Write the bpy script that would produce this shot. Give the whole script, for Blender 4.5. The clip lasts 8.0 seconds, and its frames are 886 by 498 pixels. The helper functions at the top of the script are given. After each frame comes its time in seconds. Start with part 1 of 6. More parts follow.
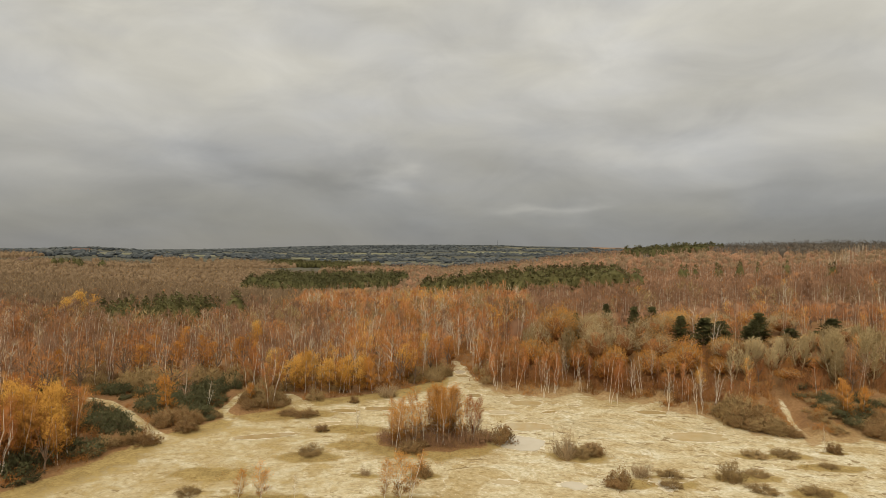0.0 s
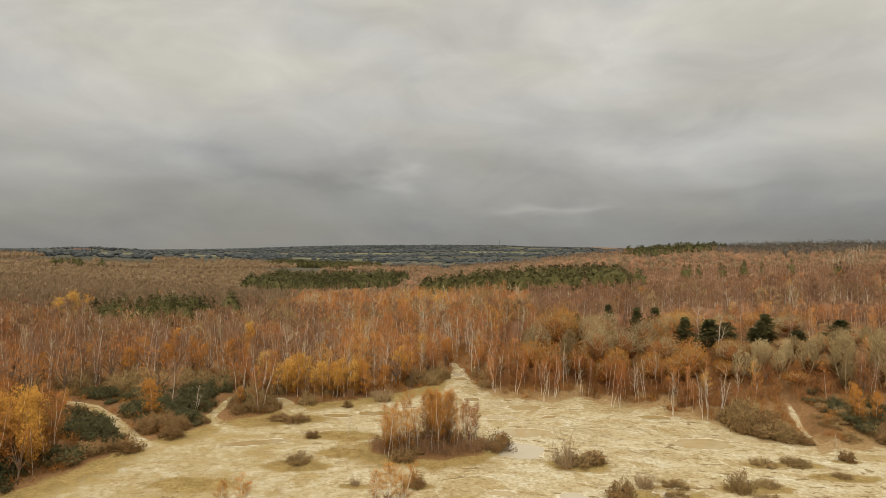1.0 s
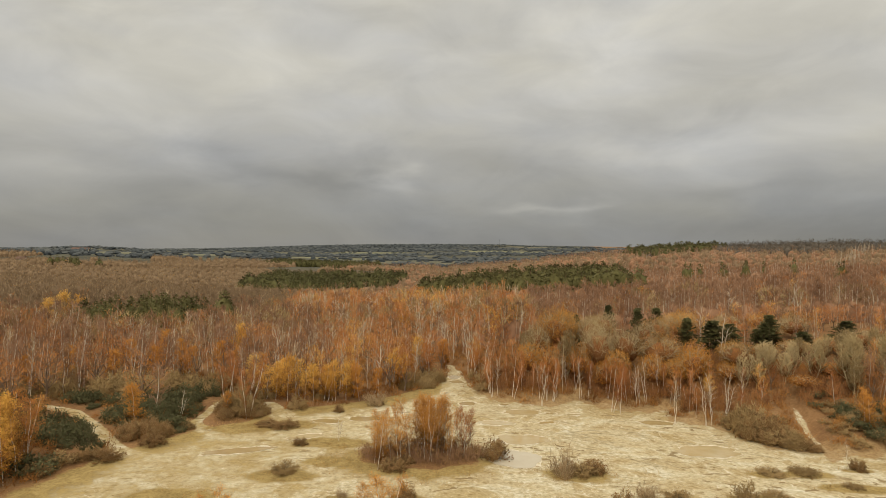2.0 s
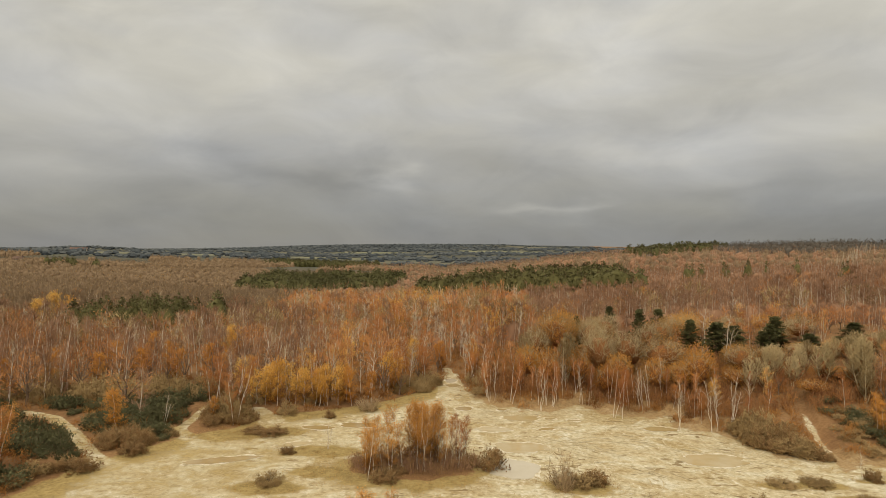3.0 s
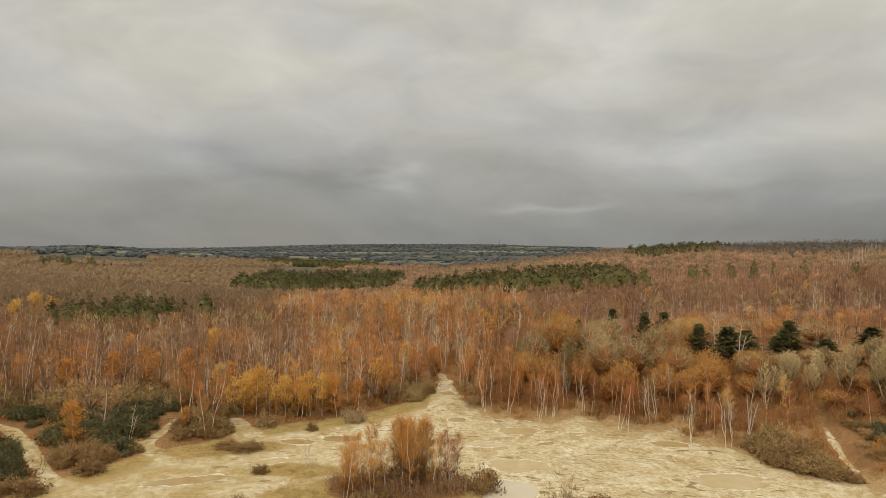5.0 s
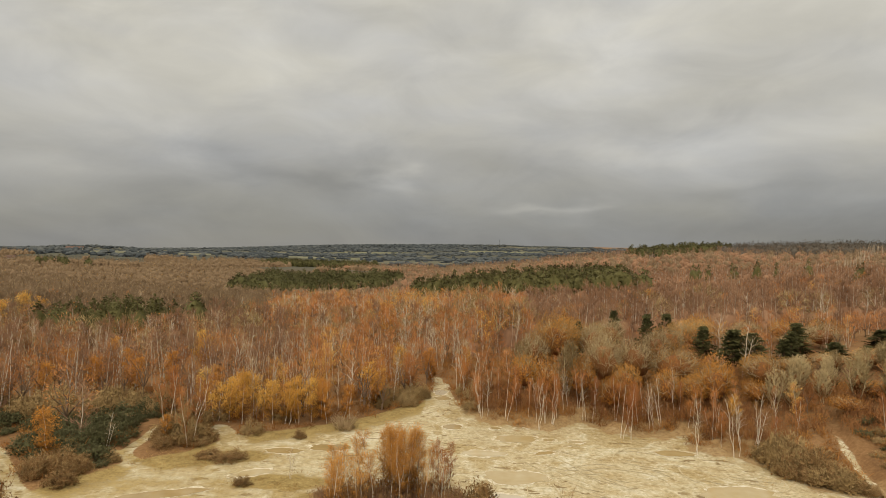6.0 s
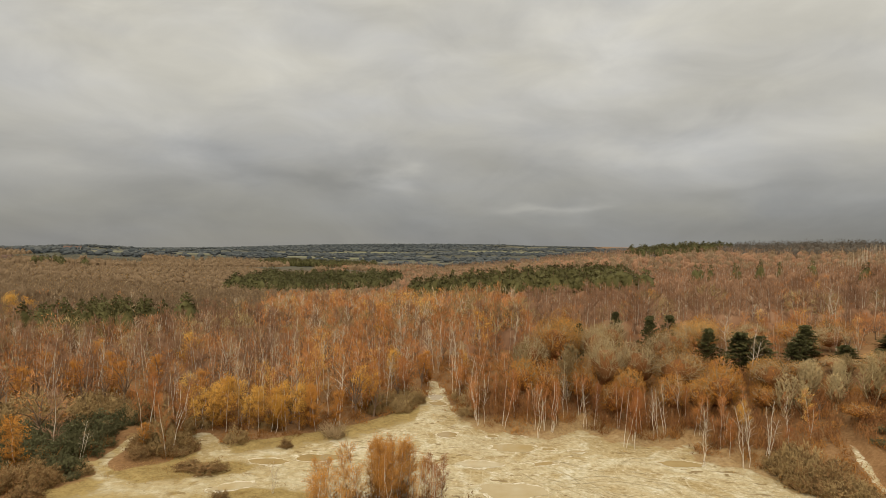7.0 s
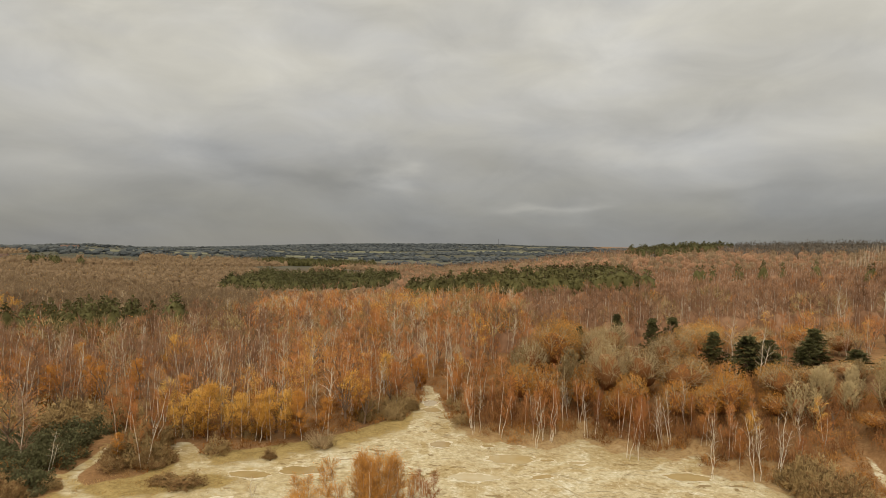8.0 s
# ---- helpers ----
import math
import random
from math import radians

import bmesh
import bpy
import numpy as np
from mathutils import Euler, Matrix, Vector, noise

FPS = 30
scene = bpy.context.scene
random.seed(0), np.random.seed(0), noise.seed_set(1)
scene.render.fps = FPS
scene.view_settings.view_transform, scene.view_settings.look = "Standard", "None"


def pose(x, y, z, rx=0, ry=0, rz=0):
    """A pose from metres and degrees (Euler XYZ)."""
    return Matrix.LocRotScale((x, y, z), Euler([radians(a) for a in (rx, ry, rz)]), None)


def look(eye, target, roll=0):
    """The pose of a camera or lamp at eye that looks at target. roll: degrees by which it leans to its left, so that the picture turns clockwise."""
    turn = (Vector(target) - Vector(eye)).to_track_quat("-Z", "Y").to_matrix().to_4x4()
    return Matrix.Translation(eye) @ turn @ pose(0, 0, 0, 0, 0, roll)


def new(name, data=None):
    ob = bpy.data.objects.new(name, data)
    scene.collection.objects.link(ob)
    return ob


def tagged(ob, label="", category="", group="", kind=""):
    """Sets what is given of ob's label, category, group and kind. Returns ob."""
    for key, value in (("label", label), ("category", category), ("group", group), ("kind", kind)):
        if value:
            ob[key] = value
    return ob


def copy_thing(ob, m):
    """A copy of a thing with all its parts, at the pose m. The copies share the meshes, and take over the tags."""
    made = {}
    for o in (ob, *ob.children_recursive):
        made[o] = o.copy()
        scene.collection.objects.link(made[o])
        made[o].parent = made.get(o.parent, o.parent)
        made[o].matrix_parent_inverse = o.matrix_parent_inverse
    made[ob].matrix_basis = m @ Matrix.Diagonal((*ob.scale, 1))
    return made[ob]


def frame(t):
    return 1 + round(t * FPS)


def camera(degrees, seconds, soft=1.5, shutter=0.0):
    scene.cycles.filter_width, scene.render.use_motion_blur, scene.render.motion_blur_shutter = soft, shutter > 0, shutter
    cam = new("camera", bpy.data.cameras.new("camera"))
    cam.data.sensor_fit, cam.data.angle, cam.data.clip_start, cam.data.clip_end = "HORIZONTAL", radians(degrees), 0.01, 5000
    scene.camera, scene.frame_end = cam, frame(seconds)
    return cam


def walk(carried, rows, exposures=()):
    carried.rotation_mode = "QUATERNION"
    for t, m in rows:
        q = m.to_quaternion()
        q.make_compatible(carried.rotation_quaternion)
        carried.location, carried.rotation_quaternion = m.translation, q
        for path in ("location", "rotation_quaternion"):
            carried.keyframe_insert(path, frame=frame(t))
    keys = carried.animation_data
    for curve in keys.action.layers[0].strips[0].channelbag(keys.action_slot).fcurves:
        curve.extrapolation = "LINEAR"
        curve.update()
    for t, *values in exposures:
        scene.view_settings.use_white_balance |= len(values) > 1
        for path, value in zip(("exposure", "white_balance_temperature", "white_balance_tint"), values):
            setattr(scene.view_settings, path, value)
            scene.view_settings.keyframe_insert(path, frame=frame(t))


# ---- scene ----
cam = camera(72.0, 8.0, soft=0.7)
PATH = [
    (0, (-0.21, -1.434, 26.377), (-0.226, 0.566, 26.413), 1.0),
    (0.5, (0.34, 0.261, 26.334), (0.321, 2.261, 26.369), 1.0),
    (1, (0.727, 2.188, 26.33), (0.705, 4.188, 26.366), 1.0),
    (1.5, (1.206, 3.962, 26.435), (1.184, 5.962, 26.469), 1.0),
    (3, (2.319, 9.706, 26.45), (2.298, 11.705, 26.483), 1.0),
    (3.5, (2.722, 11.6, 26.438), (2.699, 13.599, 26.471), 1.0),
    (4, (3.034, 13.522, 26.436), (3.011, 15.521, 26.469), 1.1),
    (4.5, (3.288, 15.379, 26.439), (3.265, 17.378, 26.472), 1.1),
    (6, (4.401, 21.568, 26.405), (4.378, 23.568, 26.439), 1.2),
    (6.5, (4.749, 23.711, 26.421), (4.726, 25.711, 26.454), 1.2),
    (7, (5.167, 26.064, 26.432), (5.145, 28.064, 26.465), 1.2),
    (7.5, (5.525, 28.288, 26.506), (5.504, 30.288, 26.538), 1.2),
    (8, (5.947, 30.691, 26.548), (5.927, 32.691, 26.58), 1.3),
]
walk(cam, [(t, look(eye, target, roll)) for t, eye, target, roll in PATH])

# ---- world, sky and sun ----
SUN_EL, SUN_AZ = 56.0, 205.0     # degrees; azimuth clockwise from the way the camera looks


def node(tree, kind, **inputs):
    n = tree.nodes.new(kind)
    for k, v in inputs.items():
        n.inputs[k.replace("_", " ")].default_value = v
    return n


def mathn(tree, op, a, b=None, c=None):
    n = tree.nodes.new("ShaderNodeMath")
    n.operation = op
    for k, v in enumerate((a, b, c)):
        if v is None:
            continue
        if isinstance(v, (int, float)):
            n.inputs[k].default_value = v
        else:
            tree.links.new(v, n.inputs[k])
    return n.outputs[0]


def ramp(tree, fac, stops, smooth=False):
    n = tree.nodes.new("ShaderNodeValToRGB")
    if smooth:
        n.color_ramp.interpolation = "B_SPLINE"
    els = n.color_ramp.elements
    while len(els) < len(stops):
        els.new(0.5)
    for e, (p, col) in zip(els, stops):
        e.position = p
        e.color = (*col, 1) if len(col) == 3 else col
    tree.links.new(fac, n.inputs[0])
    return n.outputs[0]


def mix(tree, fac, a, b, blend="MIX"):
    n = tree.nodes.new("ShaderNodeMix")
    n.data_type, n.blend_type = "RGBA", blend
    for sock, v in ((n.inputs[0], fac), (n.inputs[6], a), (n.inputs[7], b)):
        if isinstance(v, (int, float)):
            sock.default_value = v
        elif isinstance(v, tuple):
            sock.default_value = (*v, 1)
        else:
            tree.links.new(v, sock)
    return n.outputs[2]


# cloud masses: azimuth, elevation, half width, half height (degrees), brightness
CLOUDS = [
    (-31, 13, 9, 4.5, 0.06), (-19, 18, 7, 3, 0.04), (15, 19, 9, 2.2, 0.07), (8, 15.2, 5, 1.4, 0.05),
    (-6.2, 7.0, 2.4, 0.8, 0.10), (8.6, 4.7, 2.8, 0.5, 0.09), (20, 10.2, 8, 1.3, 0.09), (34, 11.5, 4.5, 2.6, 0.06),
    (34, 3.2, 8, 1.6, -0.06), (-15, 7.4, 9, 1.5, -0.09), (-1, 22, 7, 2.6, -0.06), (19, 13.6, 7, 1.5, -0.05),
    (3, 9.3, 8, 1.3, -0.06), (-24, 4.6, 12, 1.2, -0.04), (-26, 9.2, 9, 1.2, -0.05), (28, 6.4, 7, 0.7, -0.04), (-33, 5.5, 9, 2.5, 0.045),
]
world = bpy.data.worlds.new("overcast_sky")
scene.world = world
world.use_nodes = True
wt = world.node_tree
wt.nodes.clear()
tc = wt.nodes.new("ShaderNodeTexCoord")
sep = wt.nodes.new("ShaderNodeSeparateXYZ")
wt.links.new(tc.outputs["Generated"], sep.inputs[0])
el = mathn(wt, "MULTIPLY", mathn(wt, "ARCSINE", sep.outputs[2]), 57.2958)
az = mathn(wt, "MULTIPLY", mathn(wt, "ARCTAN2", sep.outputs[0], sep.outputs[1]), 57.2958)
# flattened cloud space: streaks lie along the horizon
comb = wt.nodes.new("ShaderNodeCombineXYZ")
wt.links.new(az, comb.inputs[0])
wt.links.new(mathn(wt, "MULTIPLY", el, 3.2), comb.inputs[1])
warp = node(wt, "ShaderNodeTexNoise", Scale=0.08, Detail=4.0, Roughness=0.5)
wt.links.new(comb.outputs[0], warp.inputs["Vector"])
wsep = wt.nodes.new("ShaderNodeSeparateColor")
wt.links.new(warp.outputs["Color"], wsep.inputs[0])
az2 = mathn(wt, "ADD", az, mathn(wt, "MULTIPLY", mathn(wt, "SUBTRACT", wsep.outputs[0], 0.5), 20.0))
el2 = mathn(wt, "ADD", el, mathn(wt, "MULTIPLY", mathn(wt, "SUBTRACT", wsep.outputs[1], 0.5), 6.5))
total = ramp(wt, mathn(wt, "DIVIDE", el, 90.0), [
    (0.0, (0.25,) * 3), (0.03, (0.265,) * 3), (0.062, (0.34,) * 3), (0.095, (0.42,) * 3), (0.15, (0.51,) * 3),
    (0.25, (0.58,) * 3), (0.45, (1.0,) * 3), (1.0, (1.35,) * 3)])
for a0, e0, wa, we, amp in CLOUDS:
    da = mathn(wt, "DIVIDE", mathn(wt, "SUBTRACT", az2, a0), wa)
    de = mathn(wt, "DIVIDE", mathn(wt, "SUBTRACT", el2, e0), we)
    r2 = mathn(wt, "MULTIPLY_ADD", da, da, mathn(wt, "MULTIPLY", de, de))
    total = mathn(wt, "MULTIPLY_ADD", mathn(wt, "EXPONENT", mathn(wt, "MULTIPLY", r2, -0.7)), amp, total)
round_ = wt.nodes.new("ShaderNodeCombineXYZ")
wt.links.new(az, round_.inputs[0])
wt.links.new(mathn(wt, "MULTIPLY", el, 2.1), round_.inputs[1])
fine = node(wt, "ShaderNodeTexNoise", Scale=0.1, Detail=6.0, Roughness=0.55, Distortion=0.5)
wt.links.new(round_.outputs[0], fine.inputs["Vector"])
total = mathn(wt, "MULTIPLY", total, mathn(wt, "MULTIPLY_ADD", fine.outputs[0], 0.56, 0.72))
hue = node(wt, "ShaderNodeTexNoise", Scale=0.05, Detail=3.0)
wt.links.new(comb.outputs[0], hue.inputs["Vector"])
tint = ramp(wt, mathn(wt, "ADD", mathn(wt, "MULTIPLY", mathn(wt, "SUBTRACT", hue.outputs[0], 0.5), 2.2),
                      mathn(wt, "MULTIPLY", total, 1.0)),
            [(0.0, (1.005, 0.998, 0.965)), (0.35, (1.025, 0.998, 0.92)), (0.8, (1.045, 1.0, 0.87))])
cloud = mix(wt, 1.0, tint, total, "MULTIPLY")
sky = wt.nodes.new("ShaderNodeTexSky")
sky.sky_type, sky.sun_disc = "NISHITA", False
sky.sun_elevation, sky.sun_rotation = radians(SUN_EL), radians(SUN_AZ)
bg_sky = node(wt, "ShaderNodeBackground", Strength=0.06)
wt.links.new(sky.outputs[0], bg_sky.inputs[0])
bg_cloud = node(wt, "ShaderNodeBackground", Strength=1.0)
wt.links.new(cloud, bg_cloud.inputs[0])
ms = node(wt, "ShaderNodeMixShader", Fac=0.94)
wt.links.new(bg_sky.outputs[0], ms.inputs[1])
wt.links.new(bg_cloud.outputs[0], ms.inputs[2])
wout = wt.nodes.new("ShaderNodeOutputWorld")
wt.links.new(ms.outputs[0], wout.inputs[0])

sun_data = bpy.data.lights.new("sun", "SUN")
sun_data.energy, sun_data.angle, sun_data.color = 1.4, radians(40), (1.0, 0.96, 0.9)
sun = new("sun", sun_data)
sa, se = radians(SUN_AZ), radians(SUN_EL)
sun.matrix_world = look((math.sin(sa) * math.cos(se) * 100, math.cos(sa) * math.cos(se) * 100, math.sin(se) * 100), (0, 0, 0))


# ---- materials ----
def material(name, rough=0.8, spec=0.3):
    m = bpy.data.materials.new(name)
    m.use_nodes = True
    t = m.node_tree
    b = t.nodes["Principled BSDF"]
    b.inputs["Roughness"].default_value = rough
    b.inputs["Specular IOR Level"].default_value = spec
    return m, t, b


def foliage(name, dark, mid, light, rough=0.75, scale=0.12, each_tree=0.4):
    """Leaf or twig colour that varies from piece to piece, from tree to tree and across the wood."""
    m, t, b = material(name, rough, 0.08)
    geo = t.nodes.new("ShaderNodeNewGeometry")
    info = t.nodes.new("ShaderNodeObjectInfo")
    n = node(t, "ShaderNodeTexNoise", Scale=scale, Detail=3.0, Roughness=0.6)
    t.links.new(geo.outputs["Position"], n.inputs["Vector"])
    f = mathn(t, "MULTIPLY_ADD", mathn(t, "SUBTRACT", n.outputs[0], 0.5), 1.1, 0.3)
    n2 = node(t, "ShaderNodeTexNoise", Scale=scale * 0.2, Detail=2.0)
    t.links.new(geo.outputs["Position"], n2.inputs["Vector"])
    f = mathn(t, "MULTIPLY_ADD", mathn(t, "SUBTRACT", n2.outputs[0], 0.5), 0.9, f)
    f = mathn(t, "MULTIPLY_ADD", geo.outputs["Random Per Island"], 0.14, f)
    each = t.nodes.new("ShaderNodeAttribute")
    each.attribute_name = "tint"
    f = mathn(t, "MULTIPLY_ADD", each.outputs["Fac"], 0.95, f)
    f = mathn(t, "MULTIPLY_ADD", mathn(t, "SUBTRACT", info.outputs["Random"], 0.5), each_tree, mathn(t, "ADD", f, 0.12))
    t.links.new(ramp(t, f, [(0.1, dark), (0.5, mid), (0.95, light)]), b.inputs["Base Color"])
    # a crown of many small pieces catches the light as a rounded mass
    dome = t.nodes.new("ShaderNodeAttribute")
    dome.attribute_name = "dome"
    turn = t.nodes.new("ShaderNodeVectorTransform")
    turn.vector_type, turn.convert_from, turn.convert_to = "NORMAL", "OBJECT", "WORLD"
    t.links.new(dome.outputs["Vector"], turn.inputs[0])
    blend = t.nodes.new("ShaderNodeVectorMath")
    blend.operation = "MULTIPLY_ADD"
    t.links.new(geo.outputs["Normal"], blend.inputs[0])
    blend.inputs[1].default_value = (0.65, 0.65, 0.65)
    t.links.new(turn.outputs[0], blend.inputs[2])
    unit = t.nodes.new("ShaderNodeVectorMath")
    unit.operation = "NORMALIZE"
    t.links.new(blend.outputs[0], unit.inputs[0])
    t.links.new(unit.outputs[0], b.inputs["Normal"])
    return m


def bark(name, pale, dark, bands):
    m, t, b = material(name, 0.85, 0.2)
    geo = t.nodes.new("ShaderNodeNewGeometry")
    mp = t.nodes.new("ShaderNodeMapping")
    mp.inputs["Scale"].default_value = (1.5, 1.5, bands)
    t.links.new(geo.outputs["Position"], mp.inputs[0])
    n = node(t, "ShaderNodeTexNoise", Scale=1.6, Detail=4.0, Roughness=0.65)
    t.links.new(mp.outputs[0], n.inputs["Vector"])
    t.links.new(ramp(t, n.outputs[0], [(0.33, dark), (0.43, pale), (0.75, tuple(min(1, c * 1.12) for c in pale))]), b.inputs["Base Color"])
    bump = node(t, "ShaderNodeBump", Strength=0.4, Distance=0.02)
    t.links.new(n.outputs[0], bump.inputs["Height"])
    t.links.new(bump.outputs[0], b.inputs["Normal"])
    return m


BARK_BIRCH = bark("birch_bark", (0.78, 0.67, 0.52), (0.18, 0.12, 0.08), 4.0)
BARK_OAK = bark("oak_bark", (0.62, 0.48, 0.27), (0.26, 0.18, 0.10), 1.5)
BARK_BROWN = bark("brown_bark", (0.24, 0.16, 0.10), (0.11, 0.075, 0.05), 1.5)
BARK_PINE = bark("pine_bark", (0.20, 0.12, 0.07), (0.07, 0.045, 0.03), 1.5)
TWIG_BIRCH = foliage("birch_twigs", (0.337, 0.12, 0.039), (0.497, 0.194, 0.064), (0.644, 0.277, 0.102))
TWIG_TAN = foliage("tan_twigs", (0.359, 0.154, 0.04), (0.517, 0.232, 0.063), (0.652, 0.317, 0.093))
TWIG_RED = foliage("bare_birch_twigs", (0.225, 0.115, 0.06), (0.32, 0.17, 0.09), (0.405, 0.23, 0.128))
TWIG_GREY = foliage("grey_twigs", (0.172, 0.108, 0.058), (0.231, 0.15, 0.081), (0.296, 0.2, 0.112))
TWIG_OAK = foliage("oak_twigs", (0.19, 0.12, 0.048), (0.33, 0.215, 0.088), (0.49, 0.34, 0.152), each_tree=1.0)
TWIG_KHAKI = foliage("khaki_twigs", (0.3, 0.2, 0.084), (0.48, 0.335, 0.148), (0.66, 0.485, 0.24), each_tree=0.7)
TWIG_DARK = foliage("dark_twigs", (0.065, 0.052, 0.038), (0.092, 0.074, 0.054), (0.13, 0.104, 0.076))
LEAF_RUST = foliage("rust_leaves", (0.36, 0.122, 0.024), (0.529, 0.194, 0.039), (0.683, 0.278, 0.06))
LEAF_COPPER = foliage("copper_leaves", (0.311, 0.109, 0.025), (0.462, 0.18, 0.043), (0.608, 0.262, 0.066))
LEAF_GOLD = foliage("gold_leaves", (0.624, 0.285, 0.049), (0.841, 0.436, 0.083), (0.95, 0.599, 0.149))
LEAF_AMBER = foliage("amber_leaves", (0.499, 0.203, 0.038), (0.690, 0.304, 0.060), (0.832, 0.414, 0.098))
LEAF_OAK = foliage("oak_leaves", (0.284, 0.156, 0.050), (0.415, 0.235, 0.080), (0.546, 0.329, 0.122))
LEAF_ORANGE = foliage("orange_leaves", (0.472, 0.181, 0.029), (0.66, 0.275, 0.048), (0.802, 0.394, 0.086))
NEEDLE = foliage("pine_needles", (0.051, 0.048, 0.017), (0.085, 0.077, 0.027), (0.132, 0.119, 0.044))
NEEDLE_OLIVE = foliage("olive_needles", (0.065, 0.056, 0.018), (0.108, 0.093, 0.031), (0.155, 0.135, 0.05))
LEAF_EVERGREEN = foliage("evergreen_leaves", (0.056, 0.051, 0.021), (0.1, 0.092, 0.038), (0.168, 0.155, 0.072), 0.75)
LEAF_HEATH = foliage("heath_leaves", (0.25, 0.157, 0.061), (0.385, 0.249, 0.101), (0.51, 0.342, 0.151))
LEAF_BROWN = foliage("brown_leaves", (0.184, 0.096, 0.037), (0.281, 0.149, 0.057), (0.377, 0.213, 0.088))
BRACKEN = foliage("bracken", (0.189, 0.072, 0.016), (0.312, 0.122, 0.029), (0.423, 0.19, 0.049))
# russet of the thicket; also the dark lump painted as shade inside crowns
THICKET_AND_SHADE = foliage("thicket_and_crown_shade", (0.158, 0.062, 0.021), (0.252, 0.104, 0.036), (0.347, 0.157, 0.056))
LEAF_RED = foliage("russet_leaves", (0.153, 0.047, 0.017), (0.262, 0.080, 0.025), (0.360, 0.132, 0.042))
TWIG_PALE = foliage("pale_twigs", (0.316, 0.201, 0.099), (0.459, 0.309, 0.16), (0.612, 0.436, 0.244))
# blue-grey of distance haze, painted into the base colour of the far woods
HAZY_WOOD = foliage("hazy_distant_woods", (0.056, 0.063, 0.064), (0.076, 0.083, 0.082), (0.112, 0.114, 0.104), scale=0.004)
GRASS = foliage("dry_grass", (0.300, 0.167, 0.049), (0.437, 0.257, 0.079), (0.576, 0.363, 0.131))


def water_material(name, deep, mid, shallow):
    m, t, b = material(name, 0.07, 0.35)
    geo = t.nodes.new("ShaderNodeNewGeometry")
    info = t.nodes.new("ShaderNodeObjectInfo")
    n = node(t, "ShaderNodeTexNoise", Scale=0.5, Detail=3.0)
    t.links.new(geo.outputs["Position"], n.inputs["Vector"])
    f = mathn(t, "MULTIPLY_ADD", info.outputs["Random"], 0.5, mathn(t, "MULTIPLY", n.outputs[0], 0.5))
    t.links.new(ramp(t, f, [(0.2, deep), (0.5, mid), (0.85, shallow)]), b.inputs["Base Color"])
    b.inputs["IOR"].default_value = 1.33
    n2 = node(t, "ShaderNodeTexNoise", Scale=2.5, Detail=2.0)
    t.links.new(geo.outputs["Position"], n2.inputs["Vector"])
    bump = node(t, "ShaderNodeBump", Strength=0.05, Distance=0.02)
    t.links.new(n2.outputs[0], bump.inputs["Height"])
    t.links.new(bump.outputs[0], b.inputs["Normal"])
    return m


WATER = water_material("muddy_water", (0.33, 0.225, 0.09), (0.43, 0.315, 0.145), (0.53, 0.43, 0.26))
# puddles that mirror the sky: its pale reflection is put into the base colour
SKY_PALE_WATER = water_material("sky_pale_water", (0.50, 0.42, 0.29), (0.56, 0.48, 0.35), (0.62, 0.54, 0.42))


def wet_sand():
    m, t, b = material("wet_sand", 0.6, 0.3)
    geo = t.nodes.new("ShaderNodeNewGeometry")
    n = node(t, "ShaderNodeTexNoise", Scale=1.4, Detail=6.0, Roughness=0.7)
    t.links.new(geo.outputs["Position"], n.inputs["Vector"])
    t.links.new(ramp(t, n.outputs[0], [(0.38, (0.34, 0.24, 0.12)), (0.47, (0.56, 0.46, 0.28)), (0.6, (0.70, 0.62, 0.47))]), b.inputs["Base Color"])
    return m


WET_SAND = wet_sand()


